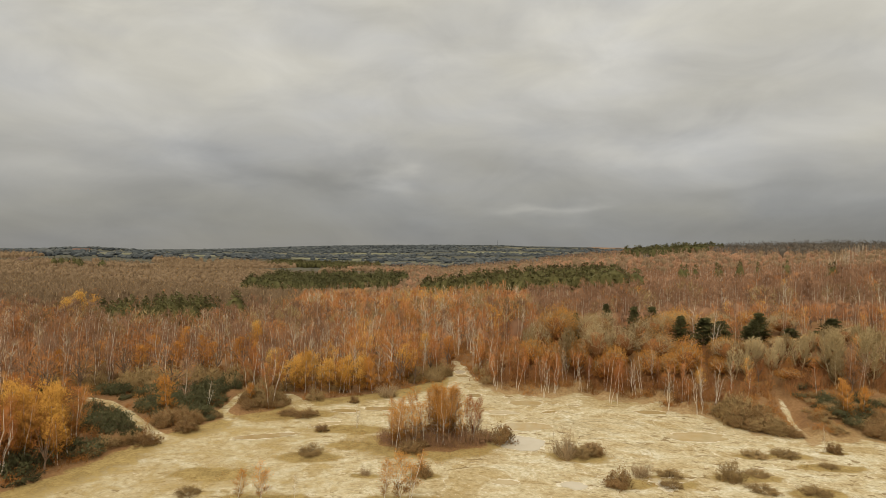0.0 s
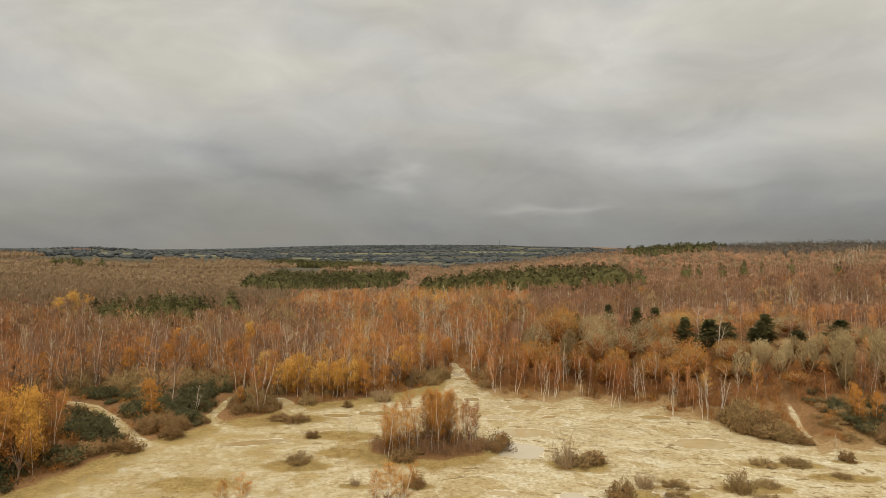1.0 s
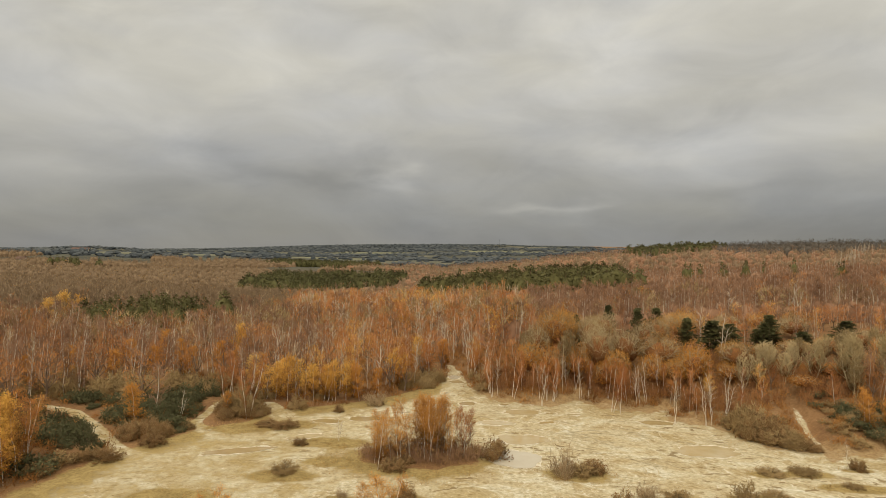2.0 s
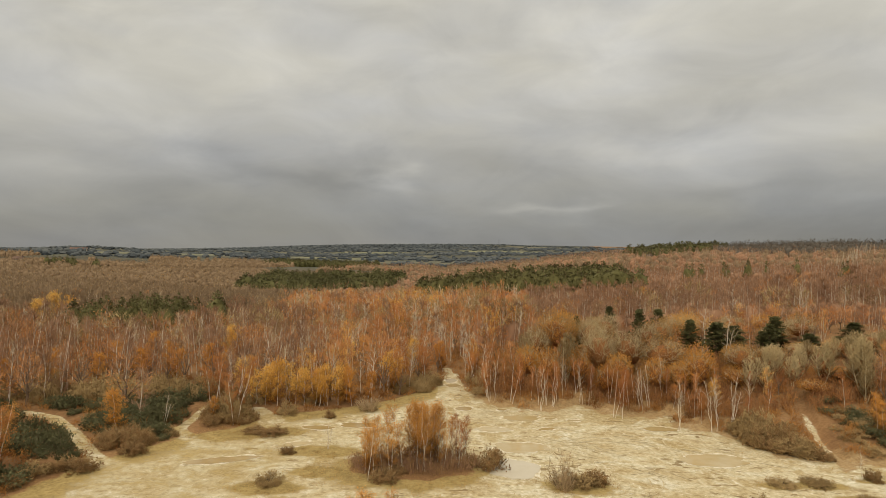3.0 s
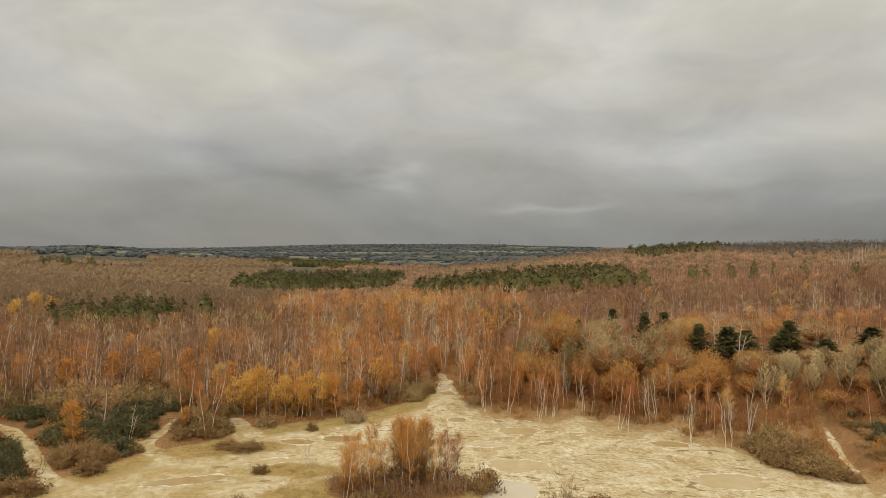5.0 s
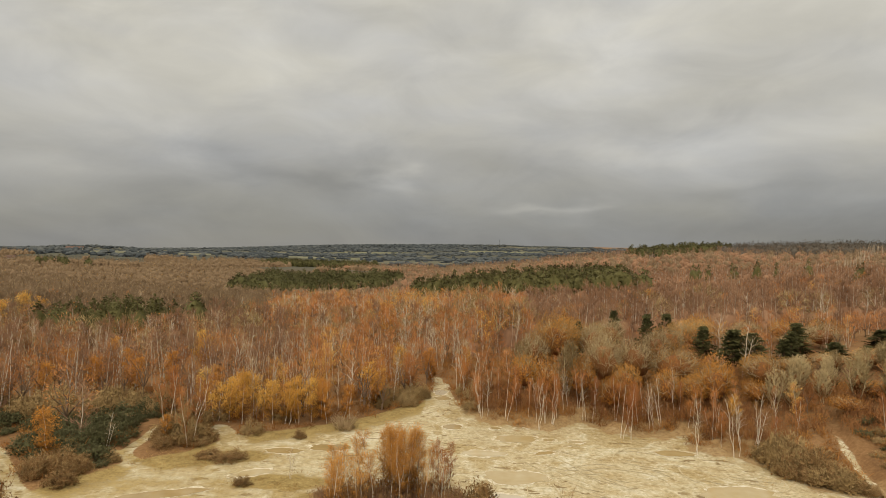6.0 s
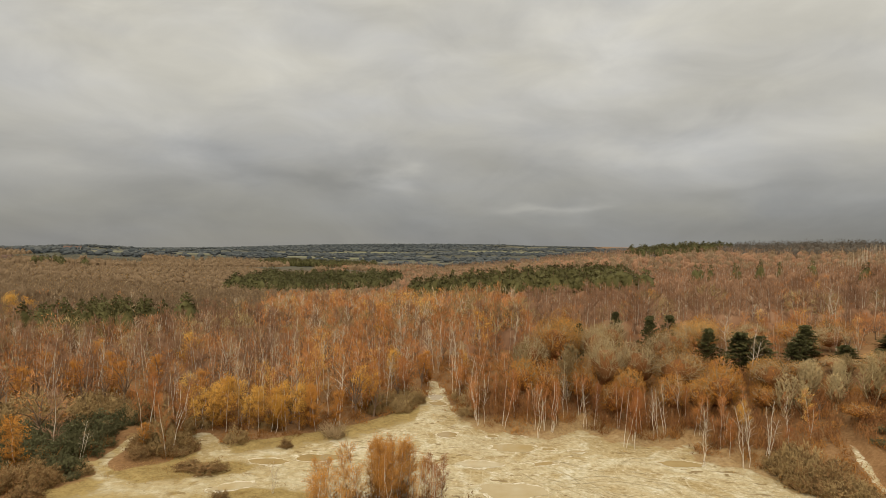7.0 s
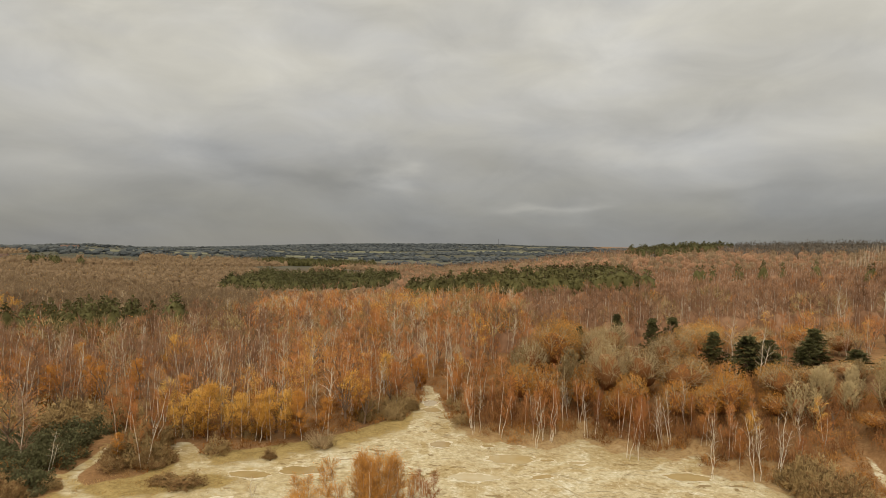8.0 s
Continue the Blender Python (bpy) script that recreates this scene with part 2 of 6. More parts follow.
def ground_material():
    m, t, b = material("sandy_ground", 0.9, 0.15)
    geo = t.nodes.new("ShaderNodeNewGeometry")
    pos = geo.outputs["Position"]

    def noise_at(scale, detail=4.0, rough=0.6, dist=0.0, vec=None):
        n = node(t, "ShaderNodeTexNoise", Scale=scale, Detail=detail, Roughness=rough, Distortion=dist)
        t.links.new(vec or pos, n.inputs["Vector"])
        return n.outputs[0]

    def attr(name):
        n = t.nodes.new("ShaderNodeAttribute")
        n.attribute_name = name
        return n.outputs["Fac"]

    def edge(mask, n, gain=1.3, lo=0.42, hi=0.6):
        f = mathn(t, "MULTIPLY_ADD", mathn(t, "SUBTRACT", n, 0.5), gain, mask)
        mr = t.nodes.new("ShaderNodeMapRange")
        mr.interpolation_type = "SMOOTHSTEP"
        mr.inputs[1].default_value, mr.inputs[2].default_value = lo, hi
        t.links.new(f, mr.inputs[0])
        return mr.outputs[0]

    stretch = t.nodes.new("ShaderNodeMapping")
    stretch.inputs["Rotation"].default_value = (0, 0, radians(35))
    stretch.inputs["Scale"].default_value = (0.7, 1.0, 1.0)
    t.links.new(pos, stretch.inputs[0])
    big, mid_n, small = noise_at(0.07, 4), noise_at(0.32, 5, 0.65, 0.8), noise_at(2.2, 5, 0.7)
    streak = noise_at(0.22, 10, 0.68, 0.9, stretch.outputs[0])
    sand = ramp(t, streak, [(0.32, (0.45, 0.34, 0.175)), (0.44, (0.54, 0.43, 0.25)), (0.55, (0.60, 0.51, 0.33)), (0.66, (0.69, 0.62, 0.46))])
    # dried pools: flat ochre stains with a pale salt line round each
    pool_n = noise_at(0.11, 5, 0.55, 0.7)
    pool = edge(0.0, pool_n, 1.0, 0.075, 0.105)
    sand = mix(t, mathn(t, "MULTIPLY", pool, 0.75), sand, ramp(t, mid_n, [(0.35, (0.40, 0.29, 0.13)), (0.65, (0.50, 0.38, 0.19))]))
    shore = ramp(t, pool_n, [(0.535, (0, 0, 0)), (0.552, (1, 1, 1)), (0.572, (0, 0, 0))])
    sand = mix(t, mathn(t, "MULTIPLY", shore, edge(0.3, small, 1.0, 0.2, 0.5)), sand, (0.73, 0.67, 0.53))
    ochre = edge(0.30, noise_at(0.05, 5, 0.62, 0.6), 1.5, 0.3, 0.6)
    sand = mix(t, mathn(t, "MULTIPLY", ochre, 0.4), sand, (0.44, 0.32, 0.145))
    damp = ramp(t, mid_n, [(0.50, (1, 1, 1)), (0.64, (0.84, 0.78, 0.66))])
    sand = mix(t, 0.6, sand, damp, "MULTIPLY")
    sand = mix(t, 0.6, sand, ramp(t, small, [(0.3, (0.76, 0.74, 0.70)), (0.7, (1.08, 1.08, 1.08))]), "MULTIPLY")
    crust = noise_at(1.1, 9, 0.78, 0.3)
    sand = mix(t, 1.0, sand, ramp(t, crust, [(0.40, (0.74, 0.70, 0.62)), (0.47, (0.96, 0.95, 0.92)), (0.55, (1.04, 1.04, 1.04)), (0.62, (1.16, 1.18, 1.22))]), "MULTIPLY")
    # cracked edges of thin dried films, one within another
    film_n = noise_at(0.34, 4, 0.5, 1.2)
    film = ramp(t, film_n, [(0.44, (0, 0, 0)), (0.452, (1, 1, 1)), (0.464, (0, 0, 0)), (0.55, (0, 0, 0)), (0.562, (1, 1, 1)), (0.574, (0, 0, 0))])
    sand = mix(t, mathn(t, "MULTIPLY", film, edge(0.25, crust, 1.6, 0.2, 0.45)), sand, (0.76, 0.70, 0.56))
    # thin flecks of dark crust and heather
    squash = t.nodes.new("ShaderNodeMapping")
    squash.inputs["Rotation"].default_value = (0, 0, radians(-8))
    squash.inputs["Scale"].default_value = (0.55, 1.0, 1.0)
    t.links.new(pos, squash.inputs[0])
    fleck = edge(0.0, noise_at(0.8, 3, 0.55, 0.4, squash.outputs[0]), 1.0, 0.10, 0.125)
    fleck = mathn(t, "MULTIPLY", fleck, edge(0.5, noise_at(0.06, 3), 1.8, 0.45, 0.6))
    sand = mix(t, mathn(t, "MULTIPLY", fleck, 0.8), sand, (0.22, 0.14, 0.055))
    sand = mix(t, 1.0, sand, (0.93, 0.92, 0.90), "MULTIPLY")
    turf = ramp(t, mathn(t, "ADD", mathn(t, "MULTIPLY", small, 0.5), mathn(t, "MULTIPLY", mid_n, 0.5)),
                [(0.34, (0.19, 0.125, 0.042)), (0.48, (0.305, 0.21, 0.074)), (0.62, (0.42, 0.30, 0.115))])
    litter = ramp(t, mathn(t, "ADD", mathn(t, "MULTIPLY", small, 0.45), mathn(t, "MULTIPLY", big, 0.55)),
                  [(0.36, (0.14, 0.07, 0.028)), (0.5, (0.24, 0.125, 0.05)), (0.64, (0.34, 0.195, 0.085))])
    col = mix(t, edge(attr("turf"), mathn(t, "MULTIPLY_ADD", mid_n, 0.6, mathn(t, "MULTIPLY", small, 0.4)), 1.6, 0.25, 0.8), sand, turf)
    col = mix(t, edge(attr("litter"), mid_n, 0.9), col, litter)
    col = mix(t, mathn(t, "MULTIPLY", edge(attr("bank"), mid_n, 1.4, 0.3, 0.8), 0.85), col, ramp(t, small, [(0.35, (0.25, 0.145, 0.058)), (0.6, (0.38, 0.24, 0.105))]))
    # farmland far away
    vor = node(t, "ShaderNodeTexVoronoi", Scale=0.0042)
    t.links.new(pos, vor.inputs["Vector"])
    vs = t.nodes.new("ShaderNodeSeparateColor")
    t.links.new(vor.outputs["Color"], vs.inputs[0])
    field = ramp(t, vs.outputs[0], [(0.0, (0.092, 0.084, 0.056)), (0.4, (0.112, 0.104, 0.068)), (0.7, (0.138, 0.124, 0.078)), (0.88, (0.185, 0.168, 0.108))])
    field.node.color_ramp.interpolation = "CONSTANT"
    field = mix(t, 0.8, field, ramp(t, noise_at(0.02, 5, 0.7), [(0.36, (0.62, 0.62, 0.6)), (0.62, (1.2, 1.2, 1.2))]), "MULTIPLY")
    col = mix(t, attr("field"), col, field)
    # ground of the farthest hill takes the woods' painted haze tone
    col = mix(t, attr("hazy_farwood"), col, (0.078, 0.082, 0.074))
    col = mix(t, attr("meadow"), col, ramp(t, mid_n, [(0.35, (0.17, 0.165, 0.085)), (0.65, (0.25, 0.235, 0.135))]))
    t.links.new(col, b.inputs["Base Color"])
    h = mathn(t, "ADD", mathn(t, "MULTIPLY", small, 0.8), mathn(t, "MULTIPLY", streak, 0.25))
    bump = node(t, "ShaderNodeBump", Strength=0.85, Distance=0.12)
    t.links.new(h, bump.inputs["Height"])
    t.links.new(bump.outputs[0], b.inputs["Normal"])
    return m


GROUND = ground_material()


# ---- plan: the clearing, its paths, the lie of the land ----
CLEARING = np.array([
    (-70, -60), (-55, 52), (-49.4, 66.2), (-46.7, 71.8), (-45, 77.5), (-44, 84), (-41, 90.5), (-38, 95.5), (-34, 101.5), (-28, 105.5),
    (-25.5, 110), (-20, 113.5), (-14, 117), (-8, 122.5), (-3.7, 128.5), (0.8, 133.5), (1.9, 141), (2.0, 149), (3.0, 152), (4.0, 149), (4.6, 140), (6, 129.4),
    (10.5, 121.8), (16, 118), (20, 118.2), (24.6, 121), (26.7, 125), (28.5, 119.4), (32, 115), (41, 117), (40, 109), (44.5, 106.3), (47, 102),
    (47, 98.5), (50, 95.0), (55, 91.6), (64.6, 92.5), (76, 91.5), (98, 86), (110, -60)], float)
PATHS = [
    ([(-35.5, 83.2), (-42.2, 87.6), (-48, 94), (-53.8, 100.2), (-59.4, 105.2), (-66, 108)], 0.7),
    ([(-30.6, 93.5), (-35.5, 98.9), (-38, 102), (-38.1, 107.5), (-38.5, 114)], 0.5),
    ([(-38, 102), (-42.1, 101.7)], 0.35),
    ([(56.5, 86), (55.2, 89.5), (55.2, 92.4), (56.3, 97.1), (57.0, 100.4), (58.5, 104.6), (60.3, 110.6), (63, 115)], 0.2),
    ([(3.0, 148), (2.2, 156)], 0.7),
    ([(-25, 104), (-26, 109), (-30, 114)], 1.2),
]
# x, y, half length, half width, turn of each puddle
PUDDLES = [
    (14.8, 112.6, 3.0, 2.0, 15), (13.0, 96.5, 3.8, 2.4, 5), (11.0, 87.5, 3.6, 3.2, 60), (-11.6, 106.4, 2.8, 1.5, 0),
    (-17.5, 104.5, 2.4, 1.2, 0), (-26.6, 88.6, 4.5, 1.2, 20), (-19.0, 95.8, 2.6, 1.0, 25), (36.3, 107.4, 2.6, 1.4, 0),
    (38.4, 92.5, 4.5, 2.6, 10), (3.1, 143.0, 1.2, 2.4, 0), (3.6, 138.0, 1.6, 1.6, 0), (9.6, 105.4, 2.8, 1.3, 0), (5.4, 118.3, 1.5, 1.5, 0), (12.1, 118.1, 0.9, 0.6, 0), (16.1, 118.2, 0.9, 0.5, 0), (19.6, 112.4, 0.9, 0.5, 0),
    (18.0, 106.2, 1.5, 0.6, 20), (23.5, 111.7, 1.3, 0.5, 0), (7.2, 71.8, 1.6, 0.8, 0), (27.2, 73.6, 2.4, 0.8, 0), (26.2, 71.6, 0.7, 1.9, 0), (15.2, 71.2, 1.5, 1.3, 0),
]
# puddles that get the painted sky reflection
SKY_PALE = [(11.0, 87.5), (15.2, 71.2), (26.2, 71.6), (3.1, 143.0)]
# soft hills: x, y, spread, height
HILLS = [
    (90, 172, 38, 4), (110, 210, 70, -3.8), (200, 260, 110, 15.1), (300, 450, 150, -5.4), (300, 680, 170, 8.9), (450, 600, 200, 11.3),
    (60, 310, 60, 1.7), (-40, 430, 90, -7.2), (-140, 500, 110, -4.8), (-115, 265, 60, 1.7), (-300, 540, 150, 3.6),
    (-500, 1200, 350, 7.7), (160, 580, 100, 11.4), (600, 800, 300, 30.6), (20, 370, 60, 2.5), (-900, 1200, 350, 15.7), (-432, 665, 55, 6), (-1480, 2500, 190, 20), (-1080, 2500, 240, -7), (-1950, 4250, 300, -22), (-650, 4200, 480, 12), (150, 120, 60, 2.1), (420, 700, 120, 1.5),
]


def smooth(a, b, x):
    u = np.clip((x - a) / (b - a), 0, 1)
    return u * u * (3 - 2 * u)


def seg_dist(x, y, pts):
    d = np.full(x.shape, 1e9)
    for (x0, y0), (x1, y1) in zip(pts[:-1], pts[1:]):
        dx, dy = x1 - x0, y1 - y0
        u = np.clip(((x - x0) * dx + (y - y0) * dy) / (dx * dx + dy * dy), 0, 1)
        d = np.minimum(d, np.hypot(x - x0 - u * dx, y - y0 - u * dy))
    return d


def clear_dist(x, y):
    """Distance to the clearing's rim: negative inside."""
    x, y = np.asarray(x, float), np.asarray(y, float)
    ring = np.vstack([CLEARING, CLEARING[:1]])
    d = seg_dist(x, y, ring)
    inside = np.zeros(x.shape, bool)
    for (x0, y0), (x1, y1) in zip(ring[:-1], ring[1:]):
        hit = (y0 > y) != (y1 > y)
        inside ^= hit & (x < (x1 - x0) * (y - y0) / (y1 - y0 + 1e-12) + x0)
    return np.where(inside, -d, d)


def path_dist(x, y):
    x, y = np.asarray(x, float), np.asarray(y, float)
    d = np.full(x.shape, 1e9)
    for pts, w in PATHS:
        d = np.minimum(d, seg_dist(x, y, pts) - w)
    return d


def wob(x, y, s, k=0.0):
    """Cheap smooth wobble, about -1 to 1."""
    return (np.sin(x * s + 1.3 + k) * np.cos(y * s * 1.13 - 0.7 + k) + 0.6 * np.sin(x * s * 2.3 - y * s * 1.7 + k * 2)
            + 0.4 * np.sin(x * s * 4.1 + y * s * 3.7 + k * 3)) / 2


def puddle_depth(x, y):
    """1 inside a puddle, 0 outside, with uneven rims."""
    best = np.zeros(np.shape(x))
    for k, (px, py, a, b, turn) in enumerate(PUDDLES):
        c, s = math.cos(radians(turn)), math.sin(radians(turn))
        u, v = ((x - px) * c + (y - py) * s) / a, (-(x - px) * s + (y - py) * c) / b
        r = np.hypot(u, v) * (1 + 0.28 * wob(x, y, 1.1, k))
        best = np.maximum(best, 1 - smooth(0.8, 1.15, r))
    return best


def puddle_flat(x, y):
    """1 on and round the puddles, where the sand lies level."""
    best = np.zeros(np.shape(x))
    for px, py, a, b, turn in PUDDLES:
        c, s = math.cos(radians(turn)), math.sin(radians(turn))
        u, v = ((x - px) * c + (y - py) * s) / (a + 0.9), (-(x - px) * s + (y - py) * c) / (b + 0.9)
        best = np.maximum(best, 1 - smooth(1.15, 1.7, np.hypot(u, v)))
    return best


def height(x, y):
    x, y = np.asarray(x, float), np.asarray(y, float)
    z = np.clip((y - 600) / 3600, 0, None) ** 1.35 * 115 * np.clip(1 + 0.00023 * np.minimum(x, 0), 0.4, 1)
    z = z + 10 * np.exp(-((x - 380) / 160) ** 2 - ((y - 4250) / 400) ** 2)
    for hx, hy, s, a in HILLS:
        z = z + a * np.exp(-((x - hx) ** 2 + (y - hy) ** 2) / (2 * s * s))
    cd = clear_dist(x, y)
    z = z * smooth(0, 25, cd)
    cb = cd + 2.2 * wob(x, y, 0.55, 2.0) * smooth(4, 12, x) * smooth(-3, 0, cd)
    z = z + np.where(x > 6, 1.5, 0.35) * smooth(0, 4.5, cb) * (0.8 + 0.3 * wob(x, y, 0.4)) * smooth(0.2, 2.0, path_dist(x, y))
    z = z + 0.25 * wob(x, y, 0.09) * smooth(-8, 20, cd) + 0.8 * wob(x, y, 0.02, 2.0) * smooth(20, 90, cd)
    inside = smooth(0, 3, -cd)
    z = z + inside * (0.10 * wob(x, y, 0.33, 1.0) + 0.05 * wob(x, y, 1.3, 4.0))
    return z * (1 - puddle_flat(x, y))


def zat(x, y):
    return float(height(np.array([x]), np.array([y]))[0])


# ---- mesh helpers ----
def mesh_np(name, verts, tris, mats, index=None):
    me = bpy.data.meshes.new(name)
    verts, tris = np.asarray(verts, np.float32), np.asarray(tris, np.int32)
    me.vertices.add(len(verts))
    me.vertices.foreach_set("co", verts.ravel())
    me.loops.add(tris.size)
    me.loops.foreach_set("vertex_index", tris.ravel())
    me.polygons.add(len(tris))
    me.polygons.foreach_set("loop_start", np.arange(0, tris.size, 3, dtype=np.int32))
    for mt in mats:
        me.materials.append(mt)
    if index is not None:
        me.polygons.foreach_set("material_index", np.asarray(index, np.int32))
    me.update(calc_edges=True)
    return me


class Geo:
    """Triangles of one template."""

    def __init__(self, seed):
        self.v, self.f, self.m, self.rng = [], [], [], random.Random(seed)

    def tube(self, pts, radii, sides, mat):
        base = len(self.v)
        ax = (pts[-1] - pts[0]).normalized()
        u = ax.orthogonal().normalized()
        w = ax.cross(u)
        for p, r in zip(pts, radii):
            for k in range(sides):
                a = 2 * math.pi * k / sides
                self.v.append(p + (u * math.cos(a) + w * math.sin(a)) * r)
        for j in range(len(pts) - 1):
            for k in range(sides):
                a, b = base + j * sides + k, base + j * sides + (k + 1) % sides
                c, d = a + sides, b + sides
                self.f += [(a, b, d), (a, d, c)]
                self.m += [mat, mat]

    def sliver(self, a, b, width, mat):
        d = b - a
        side = d.cross(Vector((self.rng.uniform(-1, 1), self.rng.uniform(-1, 1), self.rng.uniform(-1, 1)))).normalized() * width / 2
        n = len(self.v)
        self.v += [a - side, a + side, b]
        self.f.append((n, n + 1, n + 2))
        self.m.append(mat)

    def leaf(self, p, size, mat):
        g = self.rng.gauss
        n = len(self.v)
        u = Vector((g(0, 1), g(0, 1), g(0, 0.6))).normalized() * size * 0.8
        w = Vector((g(0, 0.7), g(0, 0.7), g(0, 1.2))).normalized() * size * 1.1
        self.v += [p - u * 0.5, p + u * 0.5, p + w * 0.8]
        self.f.append((n, n + 1, n + 2))
        self.m.append(mat)

    def mass(self, c, rx, rz, n, mat):
        """The dense heart of a far crown: an uneven dome rising from the ground."""
        r = self.rng
        base = len(self.v)
        for j, (up, out) in enumerate(((0.0, 1.1), (0.55, 0.92), (0.86, 0.55))):
            for k in range(n):
                a = 6.283 * (k + 0.5 * (j % 2) + r.uniform(-0.15, 0.15)) / n
                q = rx * out * r.uniform(0.85, 1.1)
                self.v.append(c + Vector((math.cos(a) * q, math.sin(a) * q, rz * up * r.uniform(0.92, 1.05))))
        self.v.append(c + Vector((0, 0, rz)))
        for j in range(3):
            for k in range(n):
                a, b = base + j * n + k, base + j * n + (k + 1) % n
                if j == 2:
                    self.f.append((a, b, len(self.v) - 1))
                    self.m.append(mat)
                else:
                    self.f += [(a, b, b + n), (a, b + n, a + n)]
                    self.m += [mat, mat]

    def core(self, c, rx, rz, n, mat):
        """Dark, uneven closed lump that stands in for the shade among a crown's inner twigs."""
        r = self.rng
        base = len(self.v)
        for j, (up, out) in enumerate(((-0.75, 0.6), (-0.25, 1.0), (0.35, 0.92), (0.78, 0.55))):
            for k in range(n):
                a = 6.283 * (k + 0.5 * (j % 2)) / n
                q = rx * out * r.uniform(0.62, 1.15)
                self.v.append(c + Vector((math.cos(a) * q, math.sin(a) * q, rz * (up + r.uniform(-0.18, 0.18)))))
        self.v += [c + Vector((0, 0, -rz)), c + Vector((0, 0, rz))]
        lo, hi = len(self.v) - 2, len(self.v) - 1
        for k in range(n):
            k2 = (k + 1) % n
            for j in range(3):
                a, b = base + j * n + k, base + j * n + k2
                self.f += [(a, b, b + n), (a, b + n, a + n)]
                self.m += [mat, mat]
            self.f += [(base + k2, base + k, lo), (base + 3 * n + k, base + 3 * n + k2, hi)]
            self.m += [mat, mat]

    def arrays(self):
        return np.array([tuple(p) for p in self.v], np.float32), np.array(self.f, np.int32), np.array(self.m, np.int32)


def direction(az_, el_):
    return Vector((math.cos(az_) * math.cos(el_), math.sin(az_) * math.cos(el_), math.sin(el_)))


# every generator fills wood (trunk and limbs) and crown (twigs and leaves); unit: a tree ten metres high
def gen_birch(seed, stems=1, branches=20, twigs=28, leaves=2.8, twig_w=0.04, twig_l=1.1, leaf_s=0.17, start=0.1, lift=52, spread=0.2, sides=5, segs=6, H=10.0, thick=0.065, stout=3, poke=0.95, fill=0, fill_s=1.0, fill_h=0.6, jit=0.22, limb=1.0, pale_limbs=False):
    wood, crown = Geo(seed), Geo(seed + 1)
    r = wood.rng
    for s in range(stems):
        lean = Vector((r.gauss(0, 0.06), r.gauss(0, 0.06), 0)) * (1 if stems == 1 else 1.8)
        foot = Vector((r.gauss(0, 0.35), r.gauss(0, 0.35), 0)) if stems > 1 else Vector((0, 0, 0))
        h = H * (poke if s == 0 else r.uniform(0.65, 0.9))
        bend = Vector((r.gauss(0, 0.12), r.gauss(0, 0.12), 0))
        pts = [foot + Vector((0, 0, h * k / segs - (0.3 if k == 0 else 0))) + lean * h * (k / segs) + bend * math.sin(k * 1.9) for k in range(segs + 1)]
        wood.tube(pts, [thick * (1 - 0.75 * k / segs) + 0.012 for k in range(segs + 1)], sides, 0)
        nb = max(3, branches // stems)
        for b in range(nb):
            t = start + (0.99 - start) * (b + r.random() * 0.9) / nb
            k = min(int(t * segs), segs - 1)
            p0 = pts[k].lerp(pts[k + 1], t * segs - k)
            az_ = b * 2.4 + r.uniform(-0.5, 0.5)
            prof = math.sin(math.pi * min(1.0, 0.22 + 0.78 * (t - start) / (1 - start)) ** 1.1)
            L = H * spread * (0.25 + 0.95 * max(prof, 0)) * r.uniform(0.7, 1.2)
            e = radians(lift + r.uniform(-14, 14))
            mid_ = p0 + direction(az_, e) * L * 0.55
            end = mid_ + direction(az_ + r.uniform(-0.3, 0.3), e - 0.3) * L * 0.5
            if stout:
                (wood if pale_limbs else crown).tube([p0, mid_, end], [0.03 * limb, 0.018 * limb, 0.006 * limb], stout, 0)
            for w in range(twigs):
                q = p0.lerp(mid_, r.uniform(0.45, 1)) if w % 2 == 0 else mid_.lerp(end, r.random())
                q = q + Vector((r.gauss(0, jit), r.gauss(0, jit), r.gauss(0, jit)))
                tip = q + direction(az_ + r.uniform(-1.3, 1.3), r.uniform(0.35, 1.4)) * r.uniform(0.5, 1.15) * twig_l
                crown.sliver(q, tip, twig_w, 0)
                n = int(leaves) + (r.random() < leaves % 1)
                for _ in range(n):
                    crown.leaf(q.lerp(tip, r.uniform(0.2, 1.1)) + Vector((r.gauss(0, 0.12), r.gauss(0, 0.12), r.gauss(0, 0.1))), leaf_s * r.uniform(0.6, 1.3), 1)
    if fill:
        crown.mass(Vector((0, 0, 0)), H * 0.2 * fill_s, H * fill_h, fill, 0)
    return wood, crown


